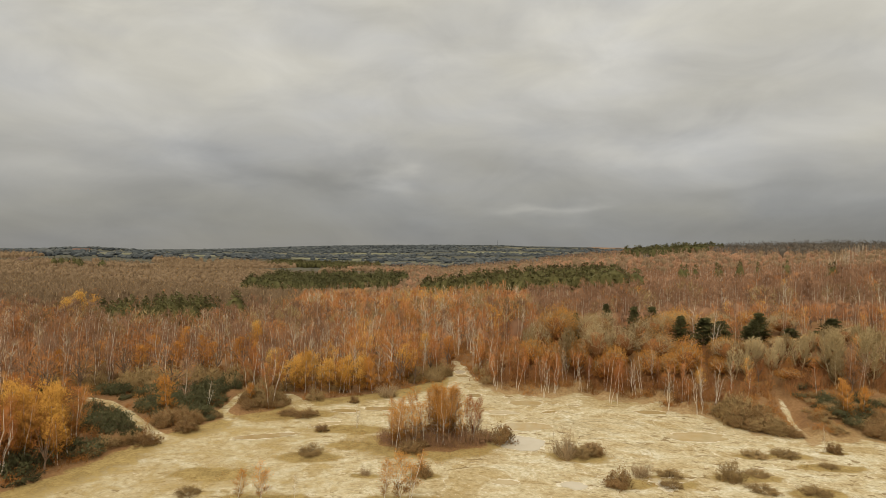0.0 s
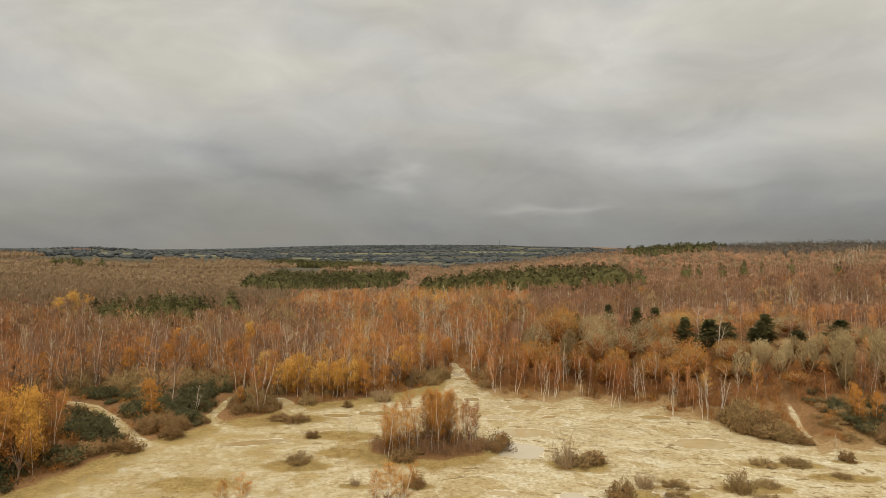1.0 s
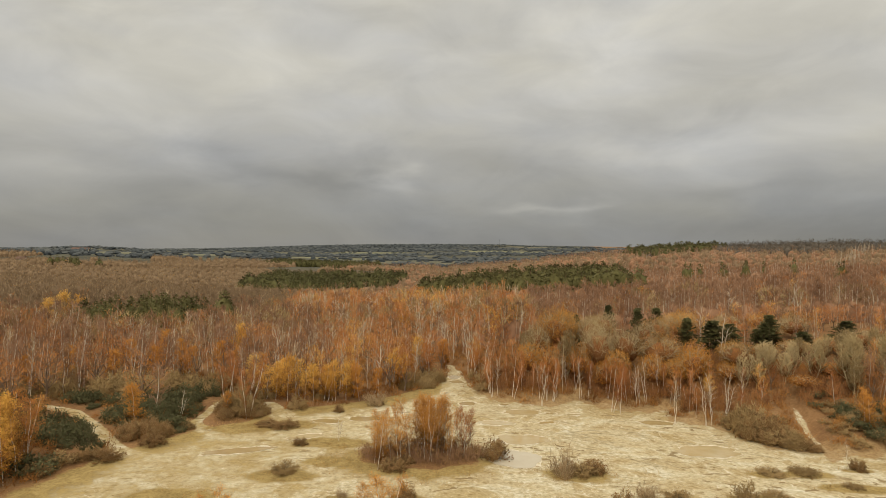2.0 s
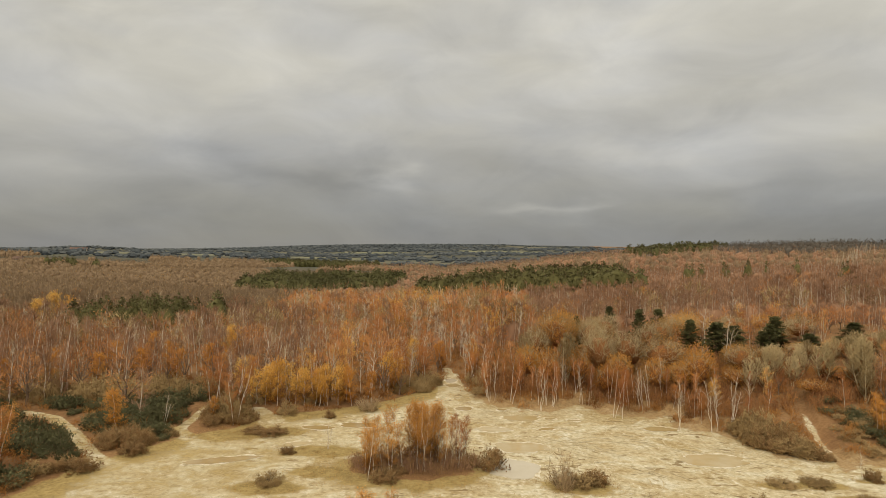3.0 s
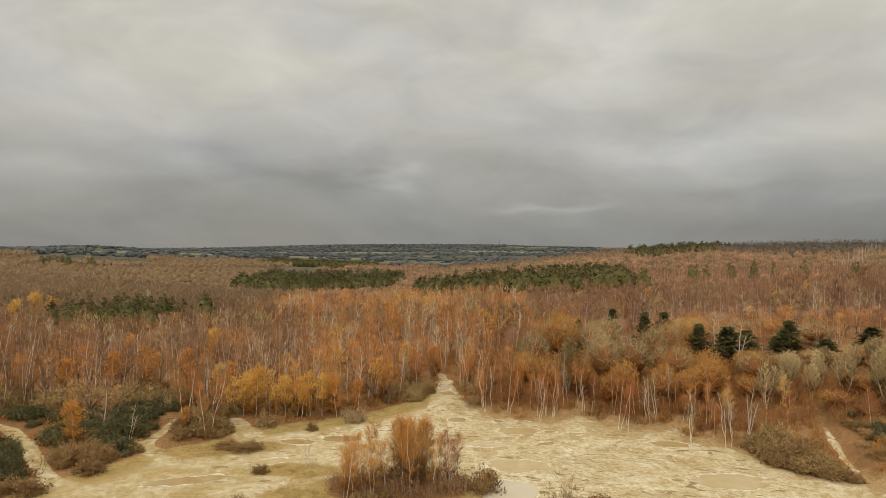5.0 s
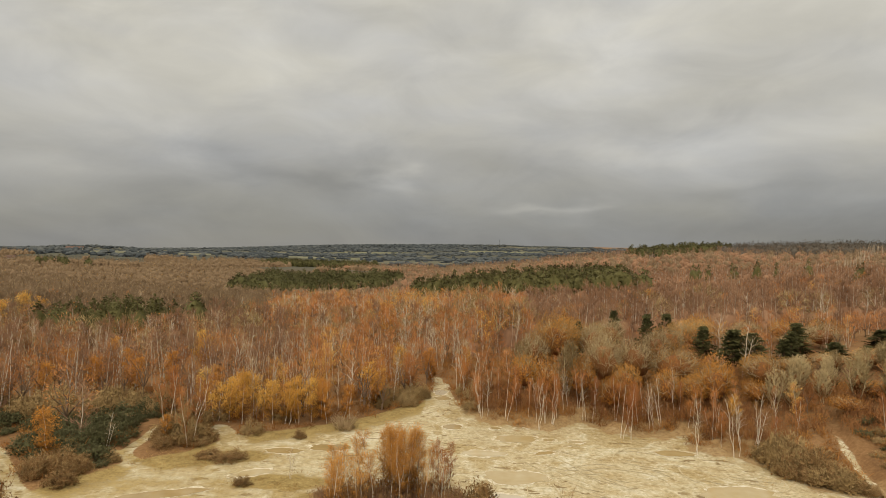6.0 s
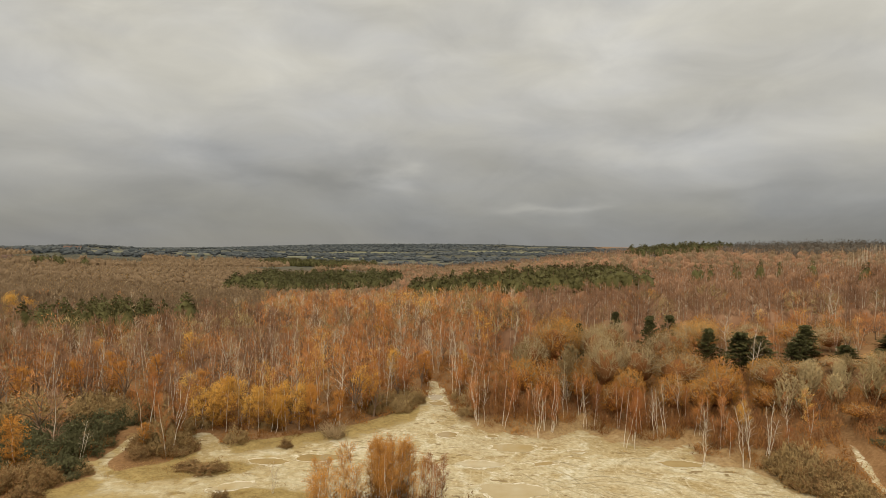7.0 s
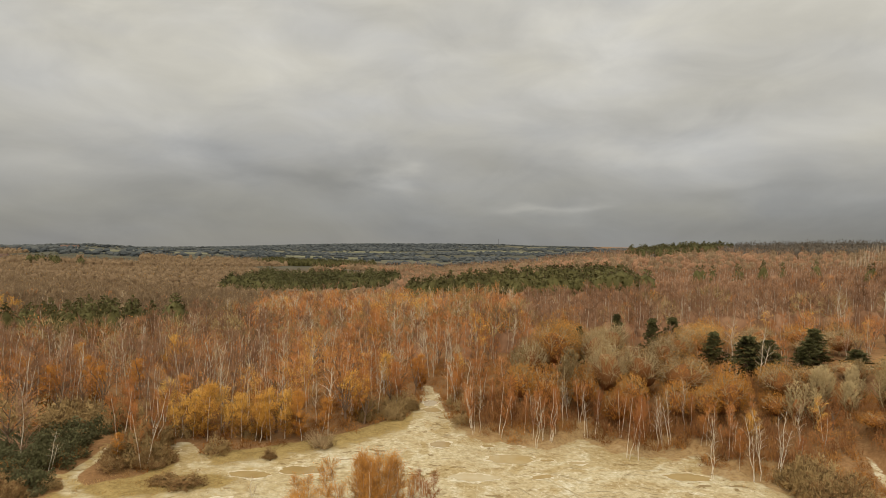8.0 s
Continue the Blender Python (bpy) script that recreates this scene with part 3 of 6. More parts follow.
def gen_dome(seed, limbs=15, subs=7, shell=1700, leaves=0.35, twig_w=0.055, twig_l=1.15, leaf_s=0.24, sides=5, H=10.0, wide=0.56, low=0.2, stout=3, heart=0, inner=False):
    """A broad old tree: limbs fan out to a rounded shell of fine twigs."""
    wood, crown = Geo(seed), Geo(seed + 1)
    r = wood.rng
    mid_z, rz, rx = H * (low + 1) / 2, H * (1 - low) / 2, H * wide
    lumps = [(direction(r.uniform(0, 6.28), r.uniform(-0.2, 1.4)), r.uniform(0.05, 0.2)) for _ in range(9)]

    def shell_at(d, k):
        bulge = 0.9 + sum(a * max(0.0, d.dot(v)) ** 6 for v, a in lumps)
        return Vector((d.x * rx * bulge * k, d.y * rx * bulge * k, mid_z + d.z * rz * bulge * k))
    fork = Vector((r.gauss(0, 0.15), r.gauss(0, 0.15), H * r.uniform(0.2, 0.28)))
    wood.tube([Vector((0, 0, -0.3)), fork * 0.5, fork], [0.3, 0.22, 0.19], sides + 1, 0)
    for b in range(limbs):
        d = direction(b * 2.4 + r.uniform(-0.3, 0.3), math.asin(-0.25 + 1.2 * (b + 0.5) / limbs))
        end = shell_at(d, 0.85)
        a = fork.lerp(end, 0.4) + Vector((r.gauss(0, 0.25), r.gauss(0, 0.25), 0.5))
        m_ = fork.lerp(end, 0.72) + Vector((r.gauss(0, 0.35), r.gauss(0, 0.35), r.gauss(0.3, 0.2)))
        wood.tube([fork, a, m_, end], [0.13, 0.09, 0.055, 0.02], max(3, sides - 1), 0)
        for k in range(subs):
            t = r.random()
            q = a.lerp(m_, t) if k % 2 else m_.lerp(end, t)
            d2 = (d + Vector((r.gauss(0, 0.26), r.gauss(0, 0.26), r.gauss(0.16, 0.24)))).normalized()
            e2 = shell_at(d2, r.uniform(0.8, 0.97))
            if stout and (e2 - q).length < H * 0.42:
                wood.tube([q, q.lerp(e2, 0.5) + Vector((r.gauss(0, 0.12), r.gauss(0, 0.12), 0.12)), e2], [0.05, 0.034, 0.014], stout, 0)
    if inner:
        # dark russet lump puts shade into the gaps between pale limbs
        crown.core(Vector((0, 0, mid_z - rz * 0.12)), rx * 0.66, rz * 0.66, 9, 2)
    if heart:
        crown.mass(Vector((0, 0, 0)), rx * 0.95, H * 0.76, heart, 0)
    for k in range(shell):
        d = direction(r.uniform(0, 6.283), math.asin(r.uniform(-0.55, 1)))
        q = shell_at(d, 0.98 - 0.5 * r.random() ** 1.6)
        tip = q + (d + Vector((r.gauss(0, 0.45), r.gauss(0, 0.45), r.gauss(0.25, 0.4)))).normalized() * twig_l * r.uniform(0.5, 1.1)
        crown.sliver(q, tip, twig_w, 0)
        n = int(leaves) + (r.random() < leaves % 1)
        for _ in range(n):
            crown.leaf(q.lerp(tip, r.random()), leaf_s * r.uniform(0.6, 1.3), 1)
    return wood, crown


def gen_brush(seed, stems=4, branches=24, shoots=50, twig_w=0.056, H=10.0):
    """Upright tree: several stems, straight branches and long shoots that all rise steeply."""
    wood, crown = Geo(seed), Geo(seed + 1)
    r = wood.rng
    # slim dark lump added as shade among the stems
    crown.core(Vector((0, 0, H * 0.36)), H * 0.07, H * 0.22, 8, 2)
    for s in range(stems):
        a0 = s * 6.283 / stems + r.uniform(-0.5, 0.5)
        out = 0.0 if s == 0 else r.uniform(0.5, 1.3)
        foot = Vector((math.cos(a0) * 0.25, math.sin(a0) * 0.25, -0.3))
        top = Vector((math.cos(a0) * out * 1.5, math.sin(a0) * out * 1.5, H * (0.97 if s == 0 else r.uniform(0.72, 0.92))))
        mid_ = foot.lerp(top, 0.45) + Vector((math.cos(a0) * out * 0.4, math.sin(a0) * out * 0.4, 0))
        wood.tube([foot, mid_, top], [0.14, 0.09, 0.012], 5, 0)
        for b in range(branches):
            t = 0.16 + 0.8 * (b + r.random()) / branches
            p0 = foot.lerp(mid_, t / 0.45) if t < 0.45 else mid_.lerp(top, (t - 0.45) / 0.55)
            az_ = b * 2.4 + r.uniform(-0.5, 0.5)
            L = H * 0.34 * (1.08 - t) ** 0.8 * r.uniform(0.7, 1.1)
            e = radians(r.uniform(34, 62))
            bend = p0 + direction(az_, e) * L * 0.55
            end = bend + direction(az_, e + 0.35) * L * 0.6
            wood.tube([p0, bend, end], [0.045, 0.032, 0.012], 3, 0)
            for k in range(shoots):
                q = p0.lerp(bend, r.uniform(0.3, 1)) if k % 2 else bend.lerp(end, r.random())
                tip = q + direction(az_ + r.uniform(-1.5, 1.5), r.uniform(0.5, 1.45)) * r.uniform(0.4, 1.05) * (0.7 + 0.4 * (1 - t)) + Vector((r.gauss(0, 0.1), r.gauss(0, 0.1), 0))
                crown.sliver(q, tip, twig_w, 0)
    return wood, crown


def gen_spire(seed, n, size, H=10.0, wide=0.2):
    """A narrow conifer seen far away: tiers of drooping sprays on a cone."""
    wood, crown = Geo(seed), Geo(seed + 1)
    r = wood.rng
    wood.tube([Vector((0, 0, -0.3)), Vector((0, 0, H * 0.96))], [0.16, 0.03], 3, 0)
    crown.mass(Vector((0, 0, 0)), H * wide * 0.6, H * 0.8, 5, 0)
    for k in range(n):
        t = (k + r.random()) / n
        a = k * 2.4 + r.uniform(-0.4, 0.4)
        rad = H * wide * (1 - t) ** 0.75 * r.uniform(0.45, 1.1)
        crown.leaf(Vector((math.cos(a) * rad, math.sin(a) * rad, H * (0.08 + 0.88 * t ** 0.9))), size * (1.15 - 0.6 * t) * r.uniform(0.7, 1.2), 0)
    return wood, crown


def gen_pine(seed, whorls=10, per=7, clumps=9, needles=4, size=0.46, sides=5, H=10.0, cone=0.6, start=0.08, stout=True):
    wood, crown = Geo(seed), Geo(seed + 1)
    r = wood.rng
    top = Vector((r.gauss(0, 0.2), r.gauss(0, 0.2), H))
    foot = Vector((0, 0, -0.3))
    wood.tube([foot, foot.lerp(top, 0.5), top], [0.17, 0.11, 0.02], sides, 0)
    for w in range(whorls):
        t = start + (0.98 - start) * (w + 0.5) / whorls
        p0 = foot.lerp(top, t)
        L = H * 0.24 * ((1 - t) / (1 - start)) ** cone * r.uniform(0.8, 1.2) + 0.25
        for b in range(per):
            az_ = w * 1.1 + b * 2 * math.pi / per + r.uniform(-0.4, 0.4)
            e = radians(r.uniform(-5, 25) + 35 * t)
            LL = L * r.uniform(0.6, 1.15)
            end = p0 + direction(az_, e) * LL
            if stout:
                wood.tube([p0, end], [0.03, 0.008], 3, 0)
            for c in range(clumps):
                q = p0.lerp(end, r.uniform(0.35, 1.05)) + Vector((r.gauss(0, 0.14), r.gauss(0, 0.14), r.gauss(0.05, 0.08)))
                for _ in range(needles):
                    crown.leaf(q + Vector((r.gauss(0, 0.13), r.gauss(0, 0.13), r.gauss(0, 0.07))), size * r.uniform(0.6, 1.2), 0)
    return wood, crown


def gen_bush(seed, stems=30, leaves=19, twig_w=0.035, leaf_s=0.085, top=1.0, stem_r=0.014, loose=0.1):
    """Rounded shrub about two metres across and top metres high."""
    wood, crown = Geo(seed), Geo(seed + 1)
    r = wood.rng
    lumps = [(r.uniform(0, 6.28), r.uniform(-0.14, 0.14)) for _ in range(5)]
    for s in range(stems):
        az_, e = s * 2.4 + r.uniform(-0.3, 0.3), math.asin(r.uniform(0.02, 1))
        bulge = 1 + sum(h * math.cos((k + 1) * (az_ - a)) for k, (a, h) in enumerate(lumps[:3])) + lumps[3][1] * math.sin(3 * e)
        end = direction(az_, e) * bulge * r.uniform(0.9 - loose * 2, 0.88 + loose)
        end.z = end.z * top
        foot = Vector((end.x * 0.25, end.y * 0.25, -0.1))
        mid_ = foot.lerp(end, 0.5) + Vector((r.gauss(0, 0.05), r.gauss(0, 0.05), r.gauss(0.05, 0.04)))
        wood.tube([foot, mid_, end], [stem_r, stem_r * 0.7, 0.004], 3, 0)
        for k in range(leaves):
            q = mid_.lerp(end, r.uniform(-0.5, 0.95)) + Vector((r.gauss(0, 0.1), r.gauss(0, 0.1), r.gauss(0, 0.08)))
            tip = q + direction(az_ + r.uniform(-1.5, 1.5), r.uniform(0.0, 1.4)) * r.uniform(0.10, 0.27)
            q.z, tip.z = max(q.z, 0.0), max(tip.z, 0.04)
            crown.sliver(q, tip, twig_w, 0)
            crown.leaf(q.lerp(tip, r.uniform(0.3, 1)), leaf_s * r.uniform(0.7, 1.4), 1)
    return wood, crown


def dome_of(v, up=0.55):
    """Outward direction of each point of a crown, leaning upwards."""
    c = v.mean(0)
    half = np.maximum((v.max(0) - v.min(0)) / 2, 0.01)
    d = (v - c) / half
    d[:, 2] = d[:, 2] + up
    return d / np.maximum(np.linalg.norm(d, axis=1, keepdims=True), 0.01)


def template(name, label, category, gen, wood_mat, twig_mat, leaf_mat, wood_name="trunk", crown_name="crown", group=""):
    """A thing (an Empty at its base) with its wood and its crown under it."""
    wood, crown = gen
    root = tagged(new(name), label, category, group)
    for nm, geo, mats in ((wood_name, wood, [wood_mat]), (crown_name, crown, [twig_mat, leaf_mat, THICKET_AND_SHADE])):
        v, f, m = geo.arrays()
        ob = new(nm, mesh_np(nm, v, f, mats, m))
        ob.parent = root
        if geo is crown:
            at = ob.data.attributes.new("dome", "FLOAT_VECTOR", "POINT")
            at.data.foreach_set("vector", (1.1 * dome_of(v, 0.35)).astype(np.float32).ravel())
    return root


class Kind:
    """One kind of plant: a few full models, set out as things."""

    def __init__(self, name, labels, category, gens, wood_mat, twig_mat, leaf_mat, group, wood_name="trunk", crown_name="crown"):
        self.models = [(name, labels, category, g, wood_mat, twig_mat, leaf_mat, wood_name, crown_name, group) for g in gens]
        self.made, self.n, self.rng = {}, 0, random.Random(name)

    def put(self, x, y, h, wide=None, turn=None, label="", sink=0.0):
        """h: height in tens of metres for trees (scale), wide: scale across."""
        k = self.n % len(self.models)
        self.n += 1
        name, lab, category, gen, wm, tm, lm, wn, cn, group = self.models[k]
        wide = h if wide is None else wide
        turn = self.rng.uniform(0, 360) if turn is None else turn
        m = pose(x, y, zat(x, y) - sink, 0, 0, turn) @ Matrix.Diagonal((wide, wide, h, 1))
        if k not in self.made:
            ob = template(name, lab, category, gen, wm, tm, lm, wn, cn, group)
            self.made[k] = ob
            ob.matrix_basis = m
        else:
            src = self.made[k]
            keep = src.matrix_basis.copy()
            src.matrix_basis = Matrix.Identity(4)
            ob = copy_thing(src, m)
            src.matrix_basis = keep
        if label:
            ob["label"] = label
        return ob


def spread_stuff(name, label, category, sets, mats, swell=((1.1, 1.3), (2.4, 2.0), (3.0, 2.6), (2.2, 1.8))):
    """Many plants nobody could count, joined. sets: (list of (wood, crown) templates, points x, y, z, height scale, width scale).
    swell: for each set, how far its crowns shade as one canopy (lean upwards, weight)."""
    V, F, M, T, D, base = [], [], [], [], [], 0
    rs = np.random.RandomState(len(name) * 7 + 3)
    calm = (1.0, 0.7, 0.25, 0.12)
    for set_n, (gens, pts) in enumerate(sets):
        pts = np.asarray(pts, np.float32)
        if not len(pts):
            continue
        which = rs.randint(0, len(gens), len(pts))
        for k, (wood, crown) in enumerate(gens):
            P = pts[which == k]
            if not len(P):
                continue
            parts_ = []
            off = 0
            for geo, shift in ((wood, 0), (crown, 1)):
                if not geo.v:
                    continue
                v, f, m = geo.arrays()
                parts_.append((v, f + off, m + shift, swell[set_n][1] * dome_of(v, swell[set_n][0]) if shift else np.zeros((len(v), 3))))
                off += len(v)
            v = np.vstack([p[0] for p in parts_])
            f = np.vstack([p[1] for p in parts_])
            m = np.concatenate([p[2] for p in parts_])
            dm = np.vstack([p[3] for p in parts_])
            a = rs.uniform(0, 2 * np.pi, len(P)).astype(np.float32)
            ca, sa_ = np.cos(a)[:, None], np.sin(a)[:, None]
            N = np.empty((len(P), len(v), 3), np.float32)
            N[:, :, 0], N[:, :, 1], N[:, :, 2] = ca * dm[None, :, 0] - sa_ * dm[None, :, 1], sa_ * dm[None, :, 0] + ca * dm[None, :, 1], dm[None, :, 2]
            D.append(N.reshape(-1, 3))
            c, s = np.cos(a)[:, None] * P[:, 4:5], np.sin(a)[:, None] * P[:, 4:5]
            W = np.empty((len(P), len(v), 3), np.float32)
            W[:, :, 0] = P[:, 0:1] + c * v[None, :, 0] - s * v[None, :, 1]
            W[:, :, 1] = P[:, 1:2] + s * v[None, :, 0] + c * v[None, :, 1]
            W[:, :, 2] = P[:, 2:3] + P[:, 3:4] * v[None, :, 2]
            V.append(W.reshape(-1, 3))
            F.append((f[None] + (np.arange(len(P)) * len(v) + base)[:, None, None]).reshape(-1, 3))
            M.append(np.tile(m, len(P)))
            T.append(np.repeat(rs.uniform(-0.5, 0.5, len(P)) * calm[set_n], len(v)))
            base += len(P) * len(v)
    if not V:
        return None
    ob = new(name, mesh_np(name, np.vstack(V), np.vstack(F), mats, np.concatenate(M)))
    at = ob.data.attributes.new("tint", "FLOAT", "POINT")
    at.data.foreach_set("value", np.concatenate(T).astype(np.float32))
    at = ob.data.attributes.new("dome", "FLOAT_VECTOR", "POINT")
    at.data.foreach_set("vector", np.vstack(D).astype(np.float32).ravel())
    return tagged(ob, label, category, kind="stuff")


# ---- the ground, one sheet out to the horizon ----
def axis(lo, hi, step, far_lo, far_hi, grow):
    mid_ = list(np.arange(lo, hi + step / 2, step))
    out, s = [], step
    while (out[-1] if out else mid_[-1]) < far_hi:
        s *= grow
        out.append((out[-1] if out else mid_[-1]) + s)
    low, s = [], step
    while (low[-1] if low else mid_[0]) > far_lo:
        s *= grow
        low.append((low[-1] if low else mid_[0]) - s)
    return np.array(low[::-1] + mid_ + out)


# clumps of low growth on the sand: x, y, half width along x, along y
PADS = [
    (-2.5, 86, 12, 8), (-15, 93, 7, 3), (-13, 85, 4.5, 2.4), (-18.2, 79.5, 5.0, 2.6), (-23.5, 101.5, 6, 3.2), (18, 82, 5.2, 3.2), (22, 72, 3.5, 2), (27, 73, 3.5, 2.6),
    (37, 75, 5, 2), (42.6, 83.6, 3.6, 1.6), (47.4, 84, 3.6, 1.8), (50.5, 79.2, 5.5, 1.8), (43, 70, 4.5, 2), (-28.5, 72.5, 6, 2.6), (-19, 64.5, 8, 2.6),
    (-5, 65, 6, 2.4), (-2.7, 73.6, 2.6, 1.3), (-10, 73, 2.2, 1.0), (55, 85.5, 2.6, 1.0), (-30, 100, 7, 4), (62, 80, 3, 1),
]


# open fields on the far slopes: x, y, half widths
MEADOWS = [(-445, 668, 24, 14), (-640, 1185, 48, 70), (-520, 1250, 40, 60), (-330, 2500, 160, 60), (250, 3000, 200, 60), (-320, 1500, 120, 60), (420, 2300, 180, 60)]


def build_ground():
    xs = axis(-66, 72, 0.6, -4700, 4700, 1.1)
    ys = axis(60, 152, 0.6, -600, 4800, 1.08)
    X, Y = np.meshgrid(xs, ys)
    x, y = X.ravel(), Y.ravel()
    z = height(x, y)
    nx, ny = len(xs), len(ys)
    idx = np.arange(nx * ny).reshape(ny, nx)
    a, b, c, d = idx[:-1, :-1].ravel(), idx[:-1, 1:].ravel(), idx[1:, 1:].ravel(), idx[1:, :-1].ravel()
    tris = np.vstack([np.stack([a, b, c], 1), np.stack([a, c, d], 1)])
    me = mesh_np("ground", np.stack([x, y, z], 1), tris, [GROUND])
    me.polygons.foreach_set("use_smooth", np.ones(len(tris), bool))
    cd, pt = clear_dist(x, y), path_dist(x, y)
    out = smooth(np.where(x < -30, -4.5, -0.6), np.where(x < -30, 3.0, 2.5), cd) * smooth(-0.2, 0.8, pt)
    out = np.maximum(out, 0.8 * (1 - smooth(0.6, 1.1, np.hypot((x + 2) / 10.5, (y - 87.6) / 5.5) * (1 + 0.2 * wob(x, y, 0.7, 1.0)))))
    dim = seg_dist(x, y, PATHS[3][0])
    out = np.where(dim < 4, smooth(0.5, 2.5, cd) * (0.30 + 0.70 * smooth(0.1, 1.1, dim + 0.25 * wob(x, y, 0.9, 1.0))) + smooth(106, 114, y) * smooth(0.5, 2.5, cd) * 0.5, out)
    cb = cd + 2.2 * wob(x, y, 0.55, 2.0) * smooth(4, 12, x)
    out = np.where(x > 6, np.minimum(out, smooth(-0.5, 3.0, cb)), out)
    bank = smooth(-2.0, 0.5, cb) * (1 - smooth(2.5, 6, cb)) * smooth(4, 10, x)
    bank = np.maximum(bank, 0.4 * (1 - smooth(0.3, 1.3, dim)) * smooth(0.5, 2.5, cd))
    rim = smooth(np.where(x < -30, -13.0, np.where(x < 0, -9.0, -5.0)), -0.5, cd) * np.where(x < 0, 0.95, 0.45) * smooth(0.0, 1.5, pt)
    turf = np.maximum(rim, 0.12 + 0.34 * smooth(5, -25, x))
    for px, py, a_, b_ in PADS:
        r = np.hypot((x - px) / a_, (y - py) / b_) * (1 + 0.2 * wob(x, y, 0.8, px))
        turf = np.maximum(turf, 1 - smooth(0.55, 1.15, r))
    turf = turf * (1 - puddle_depth(x, y))
    meadow = np.zeros(x.shape)
    for mx, my, a_, b_ in MEADOWS:
        meadow = np.maximum(meadow, 1 - smooth(0.85, 1.05, np.maximum(np.abs(x - mx) / a_, np.abs(y - my) / b_)))
    for nm, val in (("hazy_farwood", smooth(2700, 3100, y) * smooth(150, -100, x)), ("meadow", meadow), ("bank", bank), ("litter", out), ("turf", turf), ("field", smooth(620, 900, y) * smooth(150, 60, x - (y - 700) * 0.25))):
        at = me.attributes.new(nm, "FLOAT", "POINT")
        at.data.foreach_set("value", val.astype(np.float32))
    return tagged(new("ground", me), "pale trampled sand with ochre turf, leaf litter and far fields", "ground", kind="structure")


build_ground()


def puddle(k, px, py, a, b, turn):
    r = random.Random(k + 40)
    waves = [(n, r.uniform(0, 6.28), r.uniform(0.03, 0.15) / (n ** 0.5)) for n in (2, 3, 4, 5, 7, 9, 13)]
    c, s = math.cos(radians(turn)), math.sin(radians(turn))

    def sheet(name, grow, z, mat):
        bm = bmesh.new()
        ring = []
        for j in range(56):
            t = 2 * math.pi * j / 56
            q = 1 + sum(h * math.sin(n * t + p) for n, p, h in waves)
            wide = grow * max(0.05, 1 + 0.9 * math.sin(2 * t + turn + k) + 0.7 * math.sin(5 * t + k * 2) + 0.5 * math.sin(11 * t + k))
            u, v = (a * q + wide) * math.cos(t), (b * q + wide) * math.sin(t)
            ring.append(bm.verts.new((u * c - v * s, u * s + v * c, z)))
        bm.faces.new(ring)
        me = bpy.data.meshes.new(name)
        bm.to_mesh(me)
        bm.free()
        me.materials.append(mat)
        return new(name, me)
    root = tagged(new("puddle"), "shallow muddy puddle lying on pale sand", "puddle", "puddles in the clearing")
    root.location = (px, py, 0.008 + 0.004 * (k % 3))
    sheet("water_surface", 0, 0.012, SKY_PALE_WATER if (px, py) in SKY_PALE else WATER).parent = root
    sheet("wet_rim", 0.26, 0.0, WET_SAND).parent = root


for k, row in enumerate(PUDDLES):
    if row[2] > 0.3:
        puddle(k, *row)


